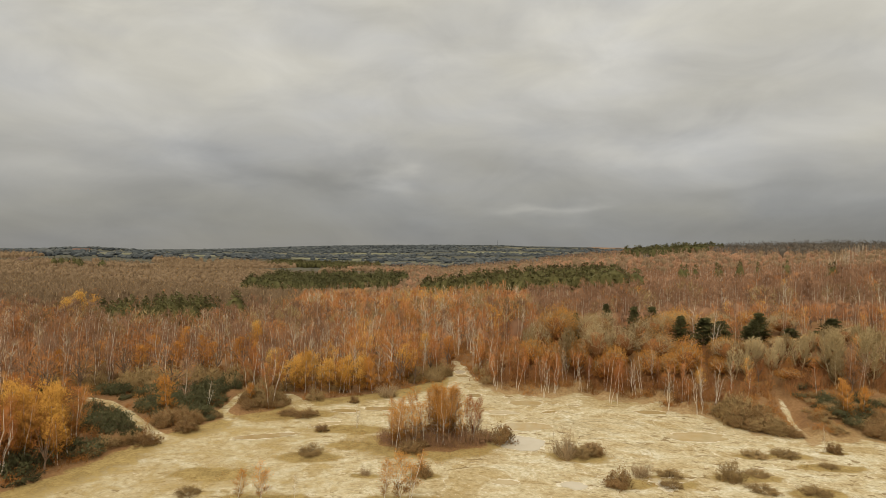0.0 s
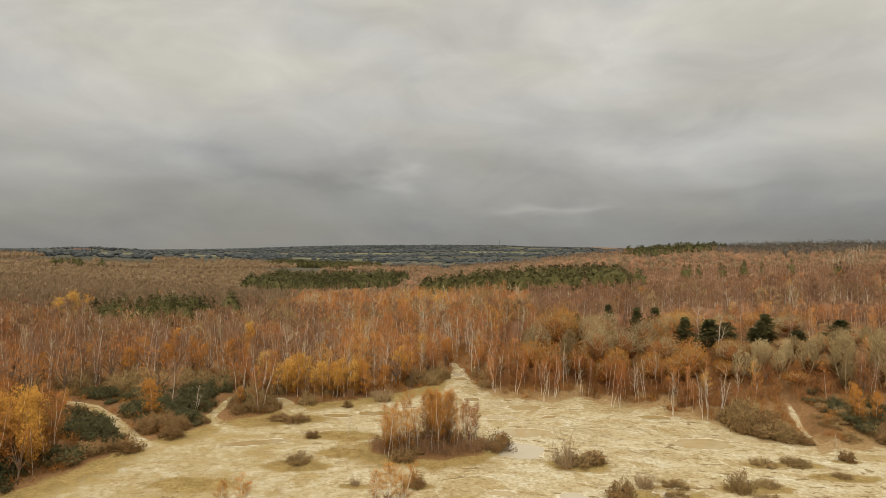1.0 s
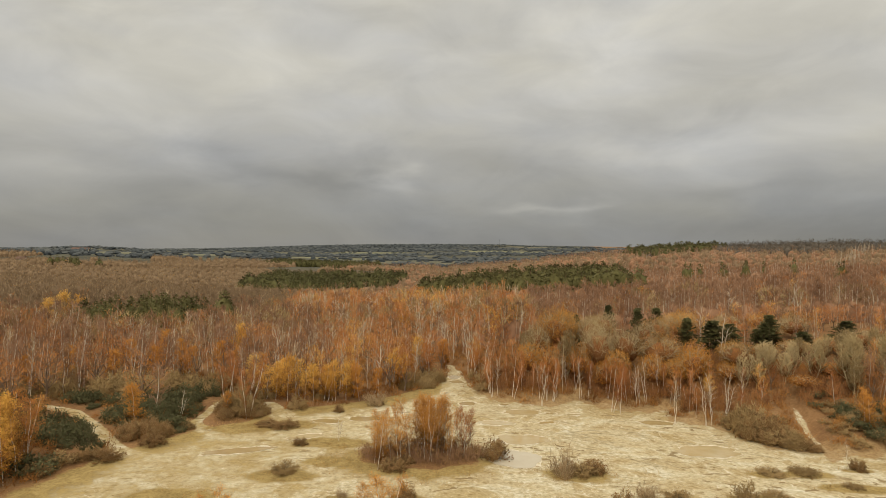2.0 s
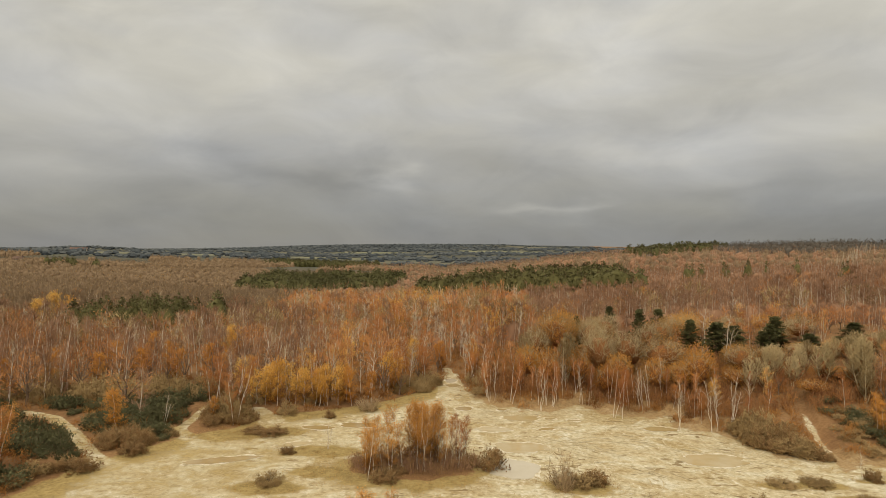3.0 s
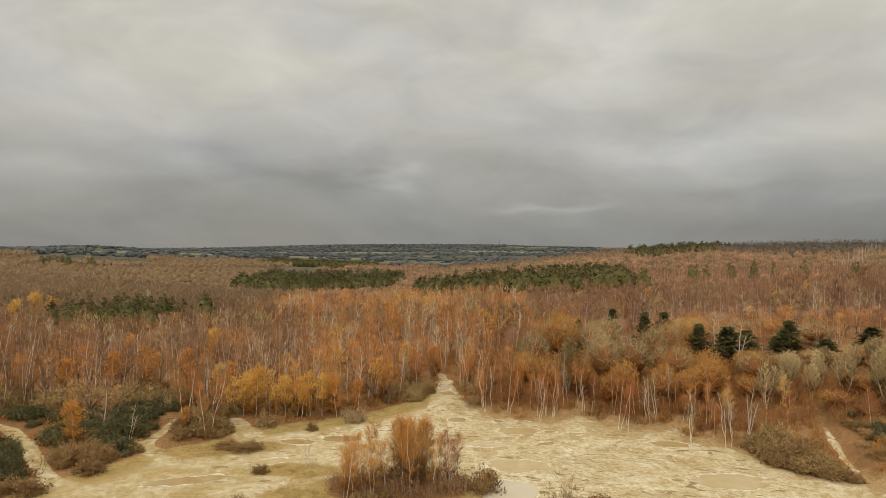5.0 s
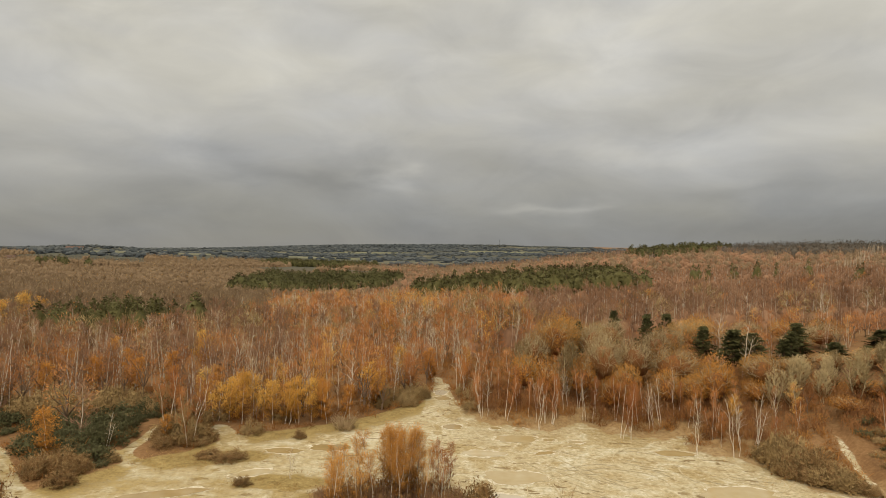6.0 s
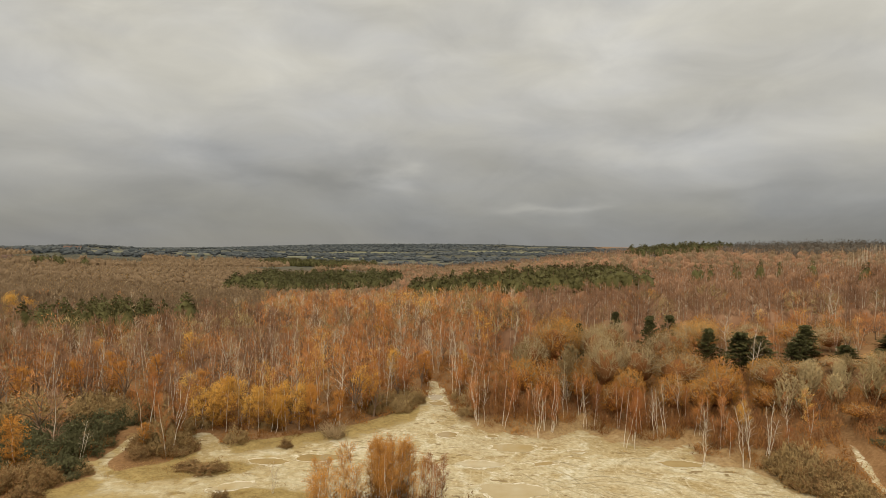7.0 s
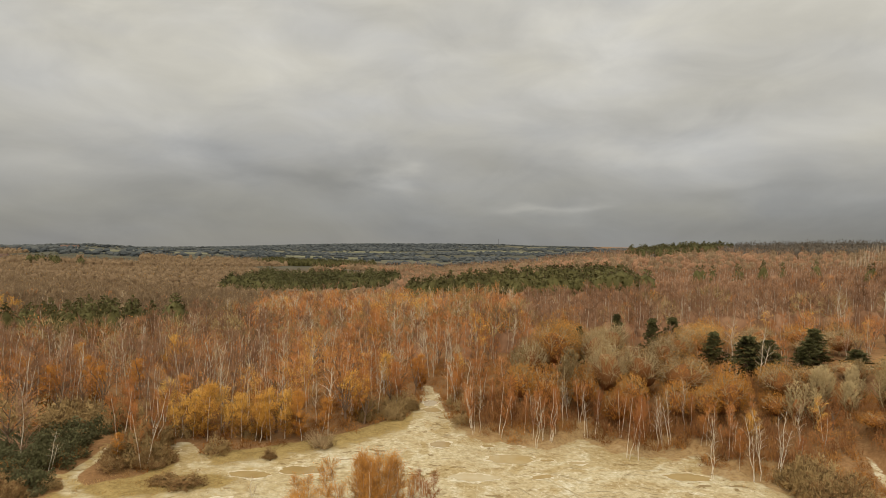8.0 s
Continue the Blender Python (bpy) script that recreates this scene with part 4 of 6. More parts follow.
# ---- tyre tracks pressed into the sand ----
def tyre_tracks():
    m, t, b = material("rutted_sand", 0.9, 0.15)
    geo = t.nodes.new("ShaderNodeNewGeometry")
    n = node(t, "ShaderNodeTexNoise", Scale=1.8, Detail=5.0, Roughness=0.7)
    t.links.new(geo.outputs["Position"], n.inputs["Vector"])
    t.links.new(ramp(t, n.outputs[0], [(0.36, (0.40, 0.30, 0.155)), (0.5, (0.49, 0.385, 0.22)), (0.66, (0.60, 0.50, 0.32))]), b.inputs["Base Color"])
    r = random.Random(91)
    runs = []
    for _ in range(7):                        # out of the track's mouth, fanning over the sand
        x1, y1 = r.uniform(4, 38), r.uniform(58, 92)
        runs.append([(3.4 + r.gauss(0, 0.5), 140 + r.gauss(0, 3)), (r.uniform(5, 12), r.uniform(116, 124)), ((x1 + 12) / 2 + r.gauss(0, 3), r.uniform(96, 106)), (x1, y1)])
    for _ in range(9):                        # loops and turns
        cx, cy, q, a0 = r.uniform(20, 42), r.uniform(82, 108), r.uniform(3.5, 9), r.uniform(0, 6.28)
        runs.append([(cx + q * math.cos(a0 + k * 0.55), cy + q * 0.9 * math.sin(a0 + k * 0.55)) for k in range(r.randint(5, 10))])
    for _ in range(4):                        # along the foot of the bank
        y0 = r.uniform(84, 92)
        runs.append([(54, y0), (44, y0 + r.uniform(3, 8)), (34, y0 + r.uniform(8, 15)), (22, y0 + r.uniform(12, 22)), (8, y0 + r.uniform(24, 32))])
    V, T = [], []
    for pts in runs:
        P = np.array([pts[0], *pts, pts[-1]], float)
        line = []
        for k in range(len(P) - 3):           # smooth curve through the points
            a, b_, c, d = P[k:k + 4]
            for u in np.linspace(0, 1, max(4, int(np.hypot(*(c - b_)) / 0.45)), endpoint=False):
                line.append(0.5 * (2 * b_ + (c - a) * u + (2 * a - 5 * b_ + 4 * c - d) * u * u + (3 * b_ - a - 3 * c + d) * u ** 3))
        line = np.array(line)
        d = np.gradient(line, axis=0)
        side = np.stack([-d[:, 1], d[:, 0]], 1) / np.maximum(np.hypot(d[:, 0], d[:, 1]), 1e-6)[:, None]
        for off in ((-0.75, 0.75) if r.random() < 0.7 else (0.0,)):
            w, ph = r.uniform(0.06, 0.11), r.uniform(0, 6.28)
            mid_ = line + side * off
            keep = (clear_dist(mid_[:, 0], mid_[:, 1]) < -0.5) & (puddle_depth(mid_[:, 0], mid_[:, 1]) < 0.05) & (wob(mid_[:, 0], mid_[:, 1], 0.21, ph) > 0.05)
            l_, r_ = mid_ - side * w, mid_ + side * w
            zl, zr = height(l_[:, 0], l_[:, 1]) + 0.035, height(r_[:, 0], r_[:, 1]) + 0.035
            for k in range(len(mid_) - 1):
                if keep[k] and keep[k + 1]:
                    n0 = len(V)
                    V += [(*l_[k], zl[k]), (*r_[k], zr[k]), (*r_[k + 1], zr[k + 1]), (*l_[k + 1], zl[k + 1])]
                    T += [(n0, n0 + 1, n0 + 2), (n0, n0 + 2, n0 + 3)]
    tagged(new("tyre_tracks", mesh_np("tyre_tracks", V, T, [m])), "thin curving tyre ruts pressed into pale sand", "tyre tracks", kind="stuff")


tyre_tracks()

# ---- kinds of plants ----
birch_rust = Kind("birch_tree", "slender birch with white stem and rust-brown leaves", "tree",
                  [gen_birch(100 + k * 2, stems=1 + k % 2) for k in range(5)], BARK_BIRCH, TWIG_BIRCH, LEAF_RUST, "rusty birches")
birch_airy = Kind("airy_birch_tree", "thin birch with sparse orange-brown leaves", "tree",
                  [gen_birch(150 + k * 2, stems=1 + k % 2, branches=20, twigs=34, leaves=2.0, leaf_s=0.16, twig_w=0.038, start=0.12, thick=0.072, limb=0.7, spread=0.17) for k in range(4)], BARK_BIRCH, TWIG_TAN, LEAF_AMBER, "rusty birches")
birch_amber = Kind("amber_birch_tree", "birch with amber leaves on thin upright twigs", "tree",
                   [gen_birch(170 + k * 2, branches=22, twigs=30, leaves=3.4, leaf_s=0.15, start=0.24, spread=0.17, lift=62, thick=0.07) for k in range(3)], BARK_BIRCH, TWIG_TAN, LEAF_AMBER, "rusty birches")
birch_gold = Kind("golden_birch_tree", "birch in golden yellow autumn leaf", "tree",
                  [gen_birch(200 + k * 2, stems=1 + k % 2, leaves=6.4, leaf_s=0.22, start=0.08, spread=0.185, jit=0.3) for k in range(4)], BARK_BIRCH, TWIG_BIRCH, LEAF_GOLD, "golden birches")
birch_orange = Kind("orange_birch_tree", "birch with dense orange autumn leaves", "tree",
                    [gen_birch(260 + k * 2, leaves=7.0, leaf_s=0.19, start=0.03, spread=0.19) for k in range(3)], BARK_BIRCH, TWIG_BIRCH, LEAF_ORANGE, "orange birches")
birch_bare = Kind("bare_birch_tree", "nearly leafless birch with bright white stems", "tree",
                  [gen_birch(300 + k * 2, stems=1 + k % 3, branches=20, twigs=28, leaves=0.6, start=0.22, spread=0.16, lift=56, thick=0.07, twig_l=1.2, twig_w=0.05) for k in range(5)], BARK_BIRCH, TWIG_BIRCH, LEAF_RUST, "bare birches")
birch_white = Kind("white_birch_tree", "leafless birch with chalk-white stem and branches", "tree",
                   [gen_birch(340 + k * 2, stems=1 + k % 2, branches=15, twigs=10, leaves=0.15, start=0.3, spread=0.16, lift=50, thick=0.065, limb=1.15, twig_w=0.045, pale_limbs=True) for k in range(4)], BARK_BIRCH, TWIG_PALE, LEAF_RUST, "white birches")
oak_bare = Kind("oak_tree", "bare oak with a broad pale grey-brown crown", "tree",
                [gen_dome(400 + k * 2, shell=2900, twig_l=1.15, limbs=20, subs=17, twig_w=0.05, low=0.08, leaves=0.15, inner=True) for k in range(4)], BARK_OAK, TWIG_OAK, LEAF_OAK, "bare oaks")
oak_tan = Kind("tan_oak_tree", "oak with a few tan leaves among pale twigs", "tree",
               [gen_dome(430 + k * 2, shell=2400, limbs=18, subs=14, leaves=1.1, leaf_s=0.2, low=0.08, inner=True) for k in range(3)], BARK_OAK, TWIG_OAK, LEAF_AMBER, "oaks in leaf")
oak_gold = Kind("golden_oak_tree", "oak turning golden brown in its outer crown", "tree",
                [gen_dome(445 + k * 2, shell=2600, limbs=16, subs=8, leaves=2.4, leaf_s=0.23, low=0.1, inner=True) for k in range(2)], BARK_OAK, TWIG_OAK, LEAF_AMBER, "oaks in leaf")
birch_column = Kind("columnar_birch_tree", "narrow birch thick with orange leaves down to the ground", "tree",
                    [gen_birch(280 + k * 2, branches=30, twigs=30, leaves=5.0, leaf_s=0.21, start=0.01, spread=0.16, lift=30, twig_l=0.6, jit=0.35) for k in range(2)], BARK_BIRCH, TWIG_TAN, LEAF_ORANGE, "orange birches")
oak_leafy = Kind("autumn_oak_tree", "oak keeping its orange-brown leaves", "tree",
                 [gen_dome(460 + k * 2, shell=1200, leaves=5.0, leaf_s=0.26, low=0.1, inner=True) for k in range(3)], BARK_OAK, TWIG_OAK, LEAF_ORANGE, "oaks in leaf")
poplar = Kind("pale_upright_tree", "leafless upright tree with pale fawn twigs", "tree",
              [gen_brush(500 + k * 2, stems=(4, 3, 5)[k]) for k in range(3)], BARK_OAK, TWIG_KHAKI, LEAF_OAK, "pale bare trees")
pine = Kind("pine_tree", "dark green pine with a shaggy layered crown", "tree",
            [gen_pine(600 + k * 2, whorls=13, per=7, clumps=8, cone=0.75) for k in range(4)], BARK_PINE, NEEDLE, NEEDLE, "dark pines")
shrub_green = Kind("evergreen_shrub", "dense dark evergreen shrub with glossy leaves", "shrub",
                   [gen_bush(700 + k * 2, leaf_s=0.15, twig_w=0.03) for k in range(4)], BARK_PINE, LEAF_EVERGREEN, LEAF_EVERGREEN, "evergreen shrubs", "branchwork", "foliage")
shrub_brown = Kind("brown_shrub", "twiggy brown shrub on sandy ground", "shrub",
                   [gen_bush(740 + k * 2, stems=36, leaves=30, twig_w=0.036, leaf_s=0.1, loose=0.05) for k in range(4)], BARK_PINE, LEAF_HEATH, LEAF_BROWN, "brown shrubs", "branchwork", "foliage")
shrub_heath = Kind("heath_shrub", "low olive-brown heath shrub on turf", "shrub",
                   [gen_bush(780 + k * 2, stems=32, leaves=27, twig_w=0.038, leaf_s=0.1, loose=0.05) for k in range(4)], BARK_PINE, LEAF_HEATH, LEAF_HEATH, "heath shrubs", "branchwork", "foliage")
shrub_pale = Kind("pale_shrub", "leafless pale twiggy shrub on the sand", "shrub",
                  [gen_bush(820 + k * 2, stems=40, leaf_s=0.05, twig_w=0.03, loose=0.22) for k in range(3)], BARK_OAK, TWIG_PALE, TWIG_PALE, "pale shrubs", "branchwork", "crown")

taken = []
PINES = []


def tree(kind, x, y, top, wide=None, label="", sink=0.0):
    kind.put(x, y, top / 10, None if wide is None else wide / 10, label=label, sink=sink)
    taken.append((x, y, 3.0 if kind is pine else 3.2 if kind in (oak_bare, oak_leafy, oak_tan, oak_gold) else 2.4 if kind is poplar else 1.4))


# ---- single plants on the clearing ----
for x, y, h in [(-6.9, 82.5, 6.7), (-6.5, 83.2, 6.3), (-4.5, 88.2, 7.0), (-3.0, 87.1, 7.9), (-0.9, 87.3, 8.3), (-0.3, 86.6, 7.7), (0.3, 88.4, 8.1), (-2.2, 90, 7.6), (-5.6, 86, 6.7), (-1.6, 92, 7.4), (1.2, 89.6, 7.4), (1.9, 87.2, 6.2)]:
    tree(birch_airy, x, y, h, h * 0.95, "slender birch of a rusty clump standing on the sand")
for x, y, h in [(-7.6, 85, 5.6), (-4, 84.6, 6.0), (-7.8, 88.5, 6.0), (0.6, 91, 7.4)]:
    tree(birch_airy, x, y, h, h * 1.0, "slender birch of a rusty clump standing on the sand")
for x, y, h in [(-1.8, 88.4, 7.8), (-0.6, 89.2, 7.4), (-1.2, 86.6, 7.9), (0.2, 87.4, 7.6), (-2.6, 90.6, 7.0)]:
    tree(birch_amber, x, y, h, h * 0.85, "orange-leaved birch inside the clump on the sand")
for x, y, h in [(3.1, 88.1, 6.3), (3.6, 88.6, 6.7), (4.2, 88.0, 6.2), (4.8, 90.2, 5.8)]:
    tree(birch_bare, x, y, h, h * 0.85, "thin grey-brown birch at the end of the clump")
for x, y, h in [(-22.3, 64.2, 3.6), (-19.8, 64.6, 4.6), (-5.0, 64.3, 6.0), (-4.0, 65.4, 5.2), (-6.6, 65.4, 4.4)]:
    tree(birch_airy, x, y, h, h * 1.3, "small rusty birch growing on open sand")
for x, y, h in [(-16.3, 64.5, 3.2), (-13.9, 94.1, 4.0), (53.8, 86.1, 3.6), (-40.7, 102.7, 5.0)]:
    tree(birch_white, x, y, h, h * 1.1, "small bare white birch standing alone")
# shrubs: kind, x, y, half width, height
for kd, x, y, w, h in [
        (shrub_pale, -11.1, 115.5, 2.6, 3.4), (shrub_brown, -16.9, 110.4, 1.2, 1.3), (shrub_brown, -23.5, 100.4, 2.6, 1.3), (shrub_brown, -26.5, 101.2, 2.0, 1.1),
        (shrub_brown, -18.9, 91.8, 1.2, 1.2), (shrub_heath, -18.3, 80.8, 2.0, 1.5), (shrub_brown, -2.8, 73.5, 1.4, 1.7), (shrub_pale, -9.9, 73.3, 0.9, 1.2)]:
    kd.put(x, y, h, w)
for kd, x, y, w, h in [
        (shrub_brown, -5.0, 82.2, 2.0, 1.8), (shrub_brown, -3.4, 85.0, 1.4, 1.2), (shrub_brown, 5.4, 88.6, 1.6, 1.4), (shrub_brown, 8.2, 87.4, 2.3, 2.8), (shrub_pale, 16.2, 81.4, 2.2, 4.2), (shrub_heath, 18.5, 81.8, 2.2, 1.6), (shrub_brown, 20.4, 83.2, 1.9, 1.7),
        (shrub_brown, 20.4, 71.2, 1.9, 2.3), (shrub_pale, 24.2, 74.6, 1.6, 2.4), (shrub_heath, 35.0, 74.2, 1.9, 2.3), (shrub_heath, 39.3, 76.2, 1.8, 0.8)]:
    kd.put(x, y, h, w)
for kd, x, y, w, h in [
        (shrub_heath, 42.7, 83.8, 2.0, 0.9), (shrub_heath, 47.2, 84.2, 2.2, 1.0), (shrub_brown, 54.9, 85.6, 1.2, 1.7), (shrub_heath, 27.8, 75, 1.9, 1.0), (shrub_heath, 26.7, 71.6, 1.6, 0.8),
        (shrub_heath, 37.1, 70.6, 2.0, 0.8), (shrub_heath, 50.3, 79.4, 1.4, 0.6), (shrub_heath, 43, 69.9, 2.0, 1.0), (shrub_brown, -42.0, 83.6, 2.4, 1.9), (shrub_brown, -39.2, 90.6, 2.2, 1.8), (shrub_heath, -28.5, 66.5, 1.6, 0.9)]:
    kd.put(x, y, h, w)
for kd, x, y, w, h in [
        (shrub_heath, -5.2, 132.5, 2.6, 3.2), (shrub_heath, -2.6, 134, 2.8, 3.4), (shrub_heath, -0.6, 137.5, 2.2, 3.0), (shrub_brown, -7.4, 130, 2.2, 2.4), (shrub_heath, 8.8, 134, 2.0, 2.4), (shrub_heath, 7.6, 138, 1.8, 2.2),
        (shrub_brown, -43.4, 97.2, 2.0, 1.8), (shrub_brown, -40.4, 96.4, 1.8, 1.5), (shrub_heath, -46.4, 81.6, 2.2, 1.8), (shrub_brown, -44.8, 83.6, 1.8, 1.6), (shrub_green, -45.9, 87.2, 1.7, 1.7), (shrub_green, -48.2, 89.6, 1.9, 1.9), (shrub_green, -50.2, 92.4, 1.8, 1.8), (shrub_green, -52.4, 95.4, 1.8, 1.7), (shrub_green, -54.8, 98.4, 1.6, 1.4), (shrub_green, -46.2, 96.4, 1.5, 1.3), (shrub_green, -49, 99.6, 1.6, 1.5), (shrub_green, -51.8, 103.2, 1.7, 1.5), (shrub_brown, -46.6, 77.6, 2.0, 1.6), (shrub_heath, -37.8, 98.4, 1.6, 1.3)]:
    kd.put(x, y, h, w)
for x, y, w, h in [(48.2, 99.5, 2.6, 3.6), (49.8, 97.6, 2.4, 3.2), (51.4, 96.0, 2.2, 2.6), (52.8, 94.6, 1.9, 2.0), (54.0, 93.4, 1.4, 1.3), (49.6, 102, 2.4, 3.4), (51.6, 99.4, 2.2, 2.8)]:
    shrub_brown.put(x, y, h, w, label="dense grey-brown thicket shrub beside the sandy path")
tree(birch_orange, 1.2, 153, 6.4, 10, "bushy orange tree closing the end of the track")

# ---- trees along the edge of the wood ----
for x, y in [(14.2, 121.2), (11.2, 123.5), (16.0, 124.0), (19.0, 117.9), (20.1, 119.7), (21.4, 119.8), (22.5, 123.1), (24.3, 126.6), (30.9, 113.9), (32.0, 113.3), (31.4, 120.7),
             (10.0, 125.9), (27.5, 123.5), (28.4, 122.4), (39.2, 107.4), (44.2, 106.2), (44.9, 106.6), (47.6, 106.8), (51.9, 110.5), (46.2, 108.7), (36, 117.5), (38.4, 119.4), (34.5, 119)]:
    h = random.uniform(6.6, 8.4)
    tree(birch_white if (x > 38 or random.random() < 0.4) else birch_bare, x, y, h, h * 0.85)
tree(birch_white, 39.4, 107.2, 5.6, 7.5, "leafless forked white birch at the sandy bank")
for x, y, h in [(-52.7, 72.0, 8.5), (-54.0, 73.1, 9.0), (-49.2, 79.6, 8.2), (-57, 76, 9), (-60, 70, 9), (-53, 82, 8.5), (-56, 66, 9), (-58, 82, 9), (-63, 78, 9.5), (-62, 86, 8.5), (-67, 84, 9)]:
    tree(birch_rust, x, y, h)
for x, y, h in [(-52.5, 74.6, 9), (-54.8, 76.5, 9.2), (-51.8, 79.6, 8.6), (-49.0, 74.2, 7.6), (-50.3, 75.2, 8.6), (-50.2, 76.4, 8.0), (-51.4, 77.4, 8.6), (-53.5, 79, 9.2), (-56.5, 72, 9), (-59.5, 80, 8.5)]:
    tree(birch_gold, x, y, h)
for x, y, h in [(-27.1, 115.6, 7.4), (-25.2, 117, 6.8), (-22.6, 116.4, 6), (-18.8, 116.9, 6.8), (-17, 118.4, 6.2), (-31.5, 117, 5.6), (-35.1, 120, 6.5), (-47.8, 149, 8.5), (-45.5, 147, 8), (-8.5, 128, 7.6), (-29.4, 116.4, 6.2), (-20.6, 116.8, 6.0), (-128, 211, 10.5), (-125, 212, 10), (-121, 191, 10)]:
    tree(birch_gold, x, y, h * 1.08, h * 1.25)
for x, y, h in [(-34.7, 106.4, 3.6), (-62.8, 122.3, 7.0), (-14.5, 118.2, 6.2), (-63, 144, 8), (1.0, 158, 6.0), (-12, 119.5, 6)]:
    tree(birch_orange, x, y, h, h * 1.15)
for x, y, h in [(-70, 122, 7.5), (-57, 127, 7.2), (-51, 129, 6.8), (-46, 132, 7.4), (-64, 133, 7.8), (-41, 131, 6.6), (-54, 134, 7.6), (-36, 127, 6.4), (-74, 116, 7), (-30, 121, 6.2), (-20.5, 118.5, 5.8), (-16, 121, 6.4)]:
    tree(birch_orange, x, y, h, h * 1.2)
for x, y, h in [(-55.5, 70, 8.4), (-51.6, 72.8, 7.6), (-58.5, 74, 8.8), (-53.2, 76.2, 8.2), (-56.2, 79.4, 8.6), (-60.6, 77.4, 8.8), (-51.0, 81.6, 7.8), (-64, 81, 8.8), (-60, 66.5, 8.4), (-65.5, 73, 9), (-70, 79, 9), (-58.8, 84.6, 8), (-66, 88, 8.4), (-48.6, 77.2, 7.0)]:
    tree(birch_airy, x, y, h, h * 1.05, "tall thin birch at the edge of the west wood")
tree(birch_column, -44.9, 96.9, 6.6, 7.6, "dense orange birch standing in evergreen scrub")
edge_rng = random.Random(31)
for k in range(46):
    x, y = edge_rng.uniform(9, 54), edge_rng.uniform(106, 130)
    cd = float(clear_dist(x, y))
    if 0.8 < cd < 7:
        h = edge_rng.uniform(5.4, 8.2)
        tree(birch_bare if k % 3 else birch_white, x, y, h, h * 0.75)
for x, y, h in [(65.9, 100.5, 5.8), (65.2, 98.4, 5.2), (68, 99, 5)]:
    tree(birch_orange, x, y, h, h)
for x, y, h in [(-68.9, 121.8, 7.5), (-67.7, 127.1, 8), (-60.3, 127.9, 7), (-33, 131, 8), (-40, 128, 7.5), (-9, 131, 8.5), (-14, 125, 8), (-38, 125, 8.5), (-24, 132, 9), (-52, 140, 8.5), (-5, 136, 9), (9, 133, 9)]:
    tree(birch_white, x, y, h)
# dark pines standing behind the oaks: x, y, height of the top, width
for x, y, top, w in [(56.8, 148, 13.8, 5.6), (58.2, 138, 14.2, 8.0), (62.6, 140.5, 13.4, 7.4), (74.8, 146, 15.0, 6.6), (72.0, 143, 13.6, 5.4), (69, 140, 12.4, 4.8), (80.5, 142, 11.8, 6.0),
                     (85, 140, 11.6, 4.6), (49.3, 160, 15.0, 5.8), (43.9, 168, 15.0, 4.2), (33.2, 158, 13.2, 4.0), (58.8, 174.6, 14, 6), (50.7, 194.5, 13, 5.6), (96, 152, 13.5, 7), (-133, 207, 9.5, 6.4), (-130, 205, 8.0, 5.6)]:
    PINES.append((x, y))
    tree(pine, x, y, top - 0.1 - zat(x, y), w * 2.25)
# oaks, bare or with some leaf, along the front of the wood: x, y, height of the top, width
for x, y, top, w in [(33.4, 136, 13.8, 8.8), (39.2, 134.5, 13.2, 8.6), (35, 150, 14.8, 7.0), (21.5, 144, 12.6, 8), (46.5, 146, 13.4, 7.5), (41, 163, 13.8, 9),
                     (59, 160, 13.4, 8), (84, 153, 14.5, 9), (72, 161, 14, 9), (90, 138, 13.0, 8)]:
    tree(oak_bare, x, y, (top - zat(x, y)) * 0.93, w * 0.85)
for x, y, top, w in [(45.3, 132, 12.8, 8.6), (51.3, 152, 13.7, 8.0), (58.4, 127, 12.0, 7.4), (66.5, 153, 13.0, 8), (78, 152, 12.6, 7.6)]:
    tree(oak_tan, x, y, (top - zat(x, y)) * 0.91, w * 0.92)
for x, y, top, w in [(26.9, 150, 15.6, 9.2), (60, 157, 14.4, 6.4), (29.6, 153, 14.6, 7), (33.5, 170, 13.4, 9), (62, 168, 13.6, 8)]:
    tree(oak_gold, x, y, (top - zat(x, y)) * 0.93, w * 0.95)
for x, y, top, w in [(48.9, 124, 10.2, 5.6), (50.8, 126.5, 9.4, 5.0), (36, 129.8, 8.4, 5), (22, 131, 8.6, 5.4), (41.5, 125, 8.4, 4.8), (80, 160, 14, 7), (39.2, 200, 13, 8), (34, 198, 12.5, 8), (92.0, 165, 14.3, 7), (65.5, 171, 13.8, 7), (18.5, 133, 9.0, 5.4), (55, 122, 7.6, 4.4), (28.5, 131.5, 8.6, 5), (32, 123.5, 7.4, 4.4), (46, 125, 7.8, 4.6), (64, 113.5, 7.0, 4.4), (71, 118, 8.6, 5), (60, 132, 10.2, 5.4)]:
    tree(oak_leafy, x, y, top - zat(x, y), w * 1.0)
for x, y, top in [(26.3, 134, 12.2), (18.9, 136, 11.8), (61.2, 122, 12.2), (63.2, 118, 10.6), (67.9, 117, 12.8), (80.6, 128, 14.3), (72.3, 113.6, 14.6), (71.5, 122, 12.6), (76, 119, 14.4), (80, 115, 15.0), (84, 121, 14.6), (89, 117, 15.0), (95, 123, 15.2),
                  (56.2, 119, 10.4), (87, 129, 14.6), (101, 128, 15.5), (76.5, 128, 13.0), (93, 112, 14.5), (85, 111, 13.5), (77, 110, 12.5), (70.3, 109.6, 10.5), (65, 126.5, 11.6)]:
    tree(poplar, x, y, top - zat(x, y), (top - zat(x, y)) * 1.15)
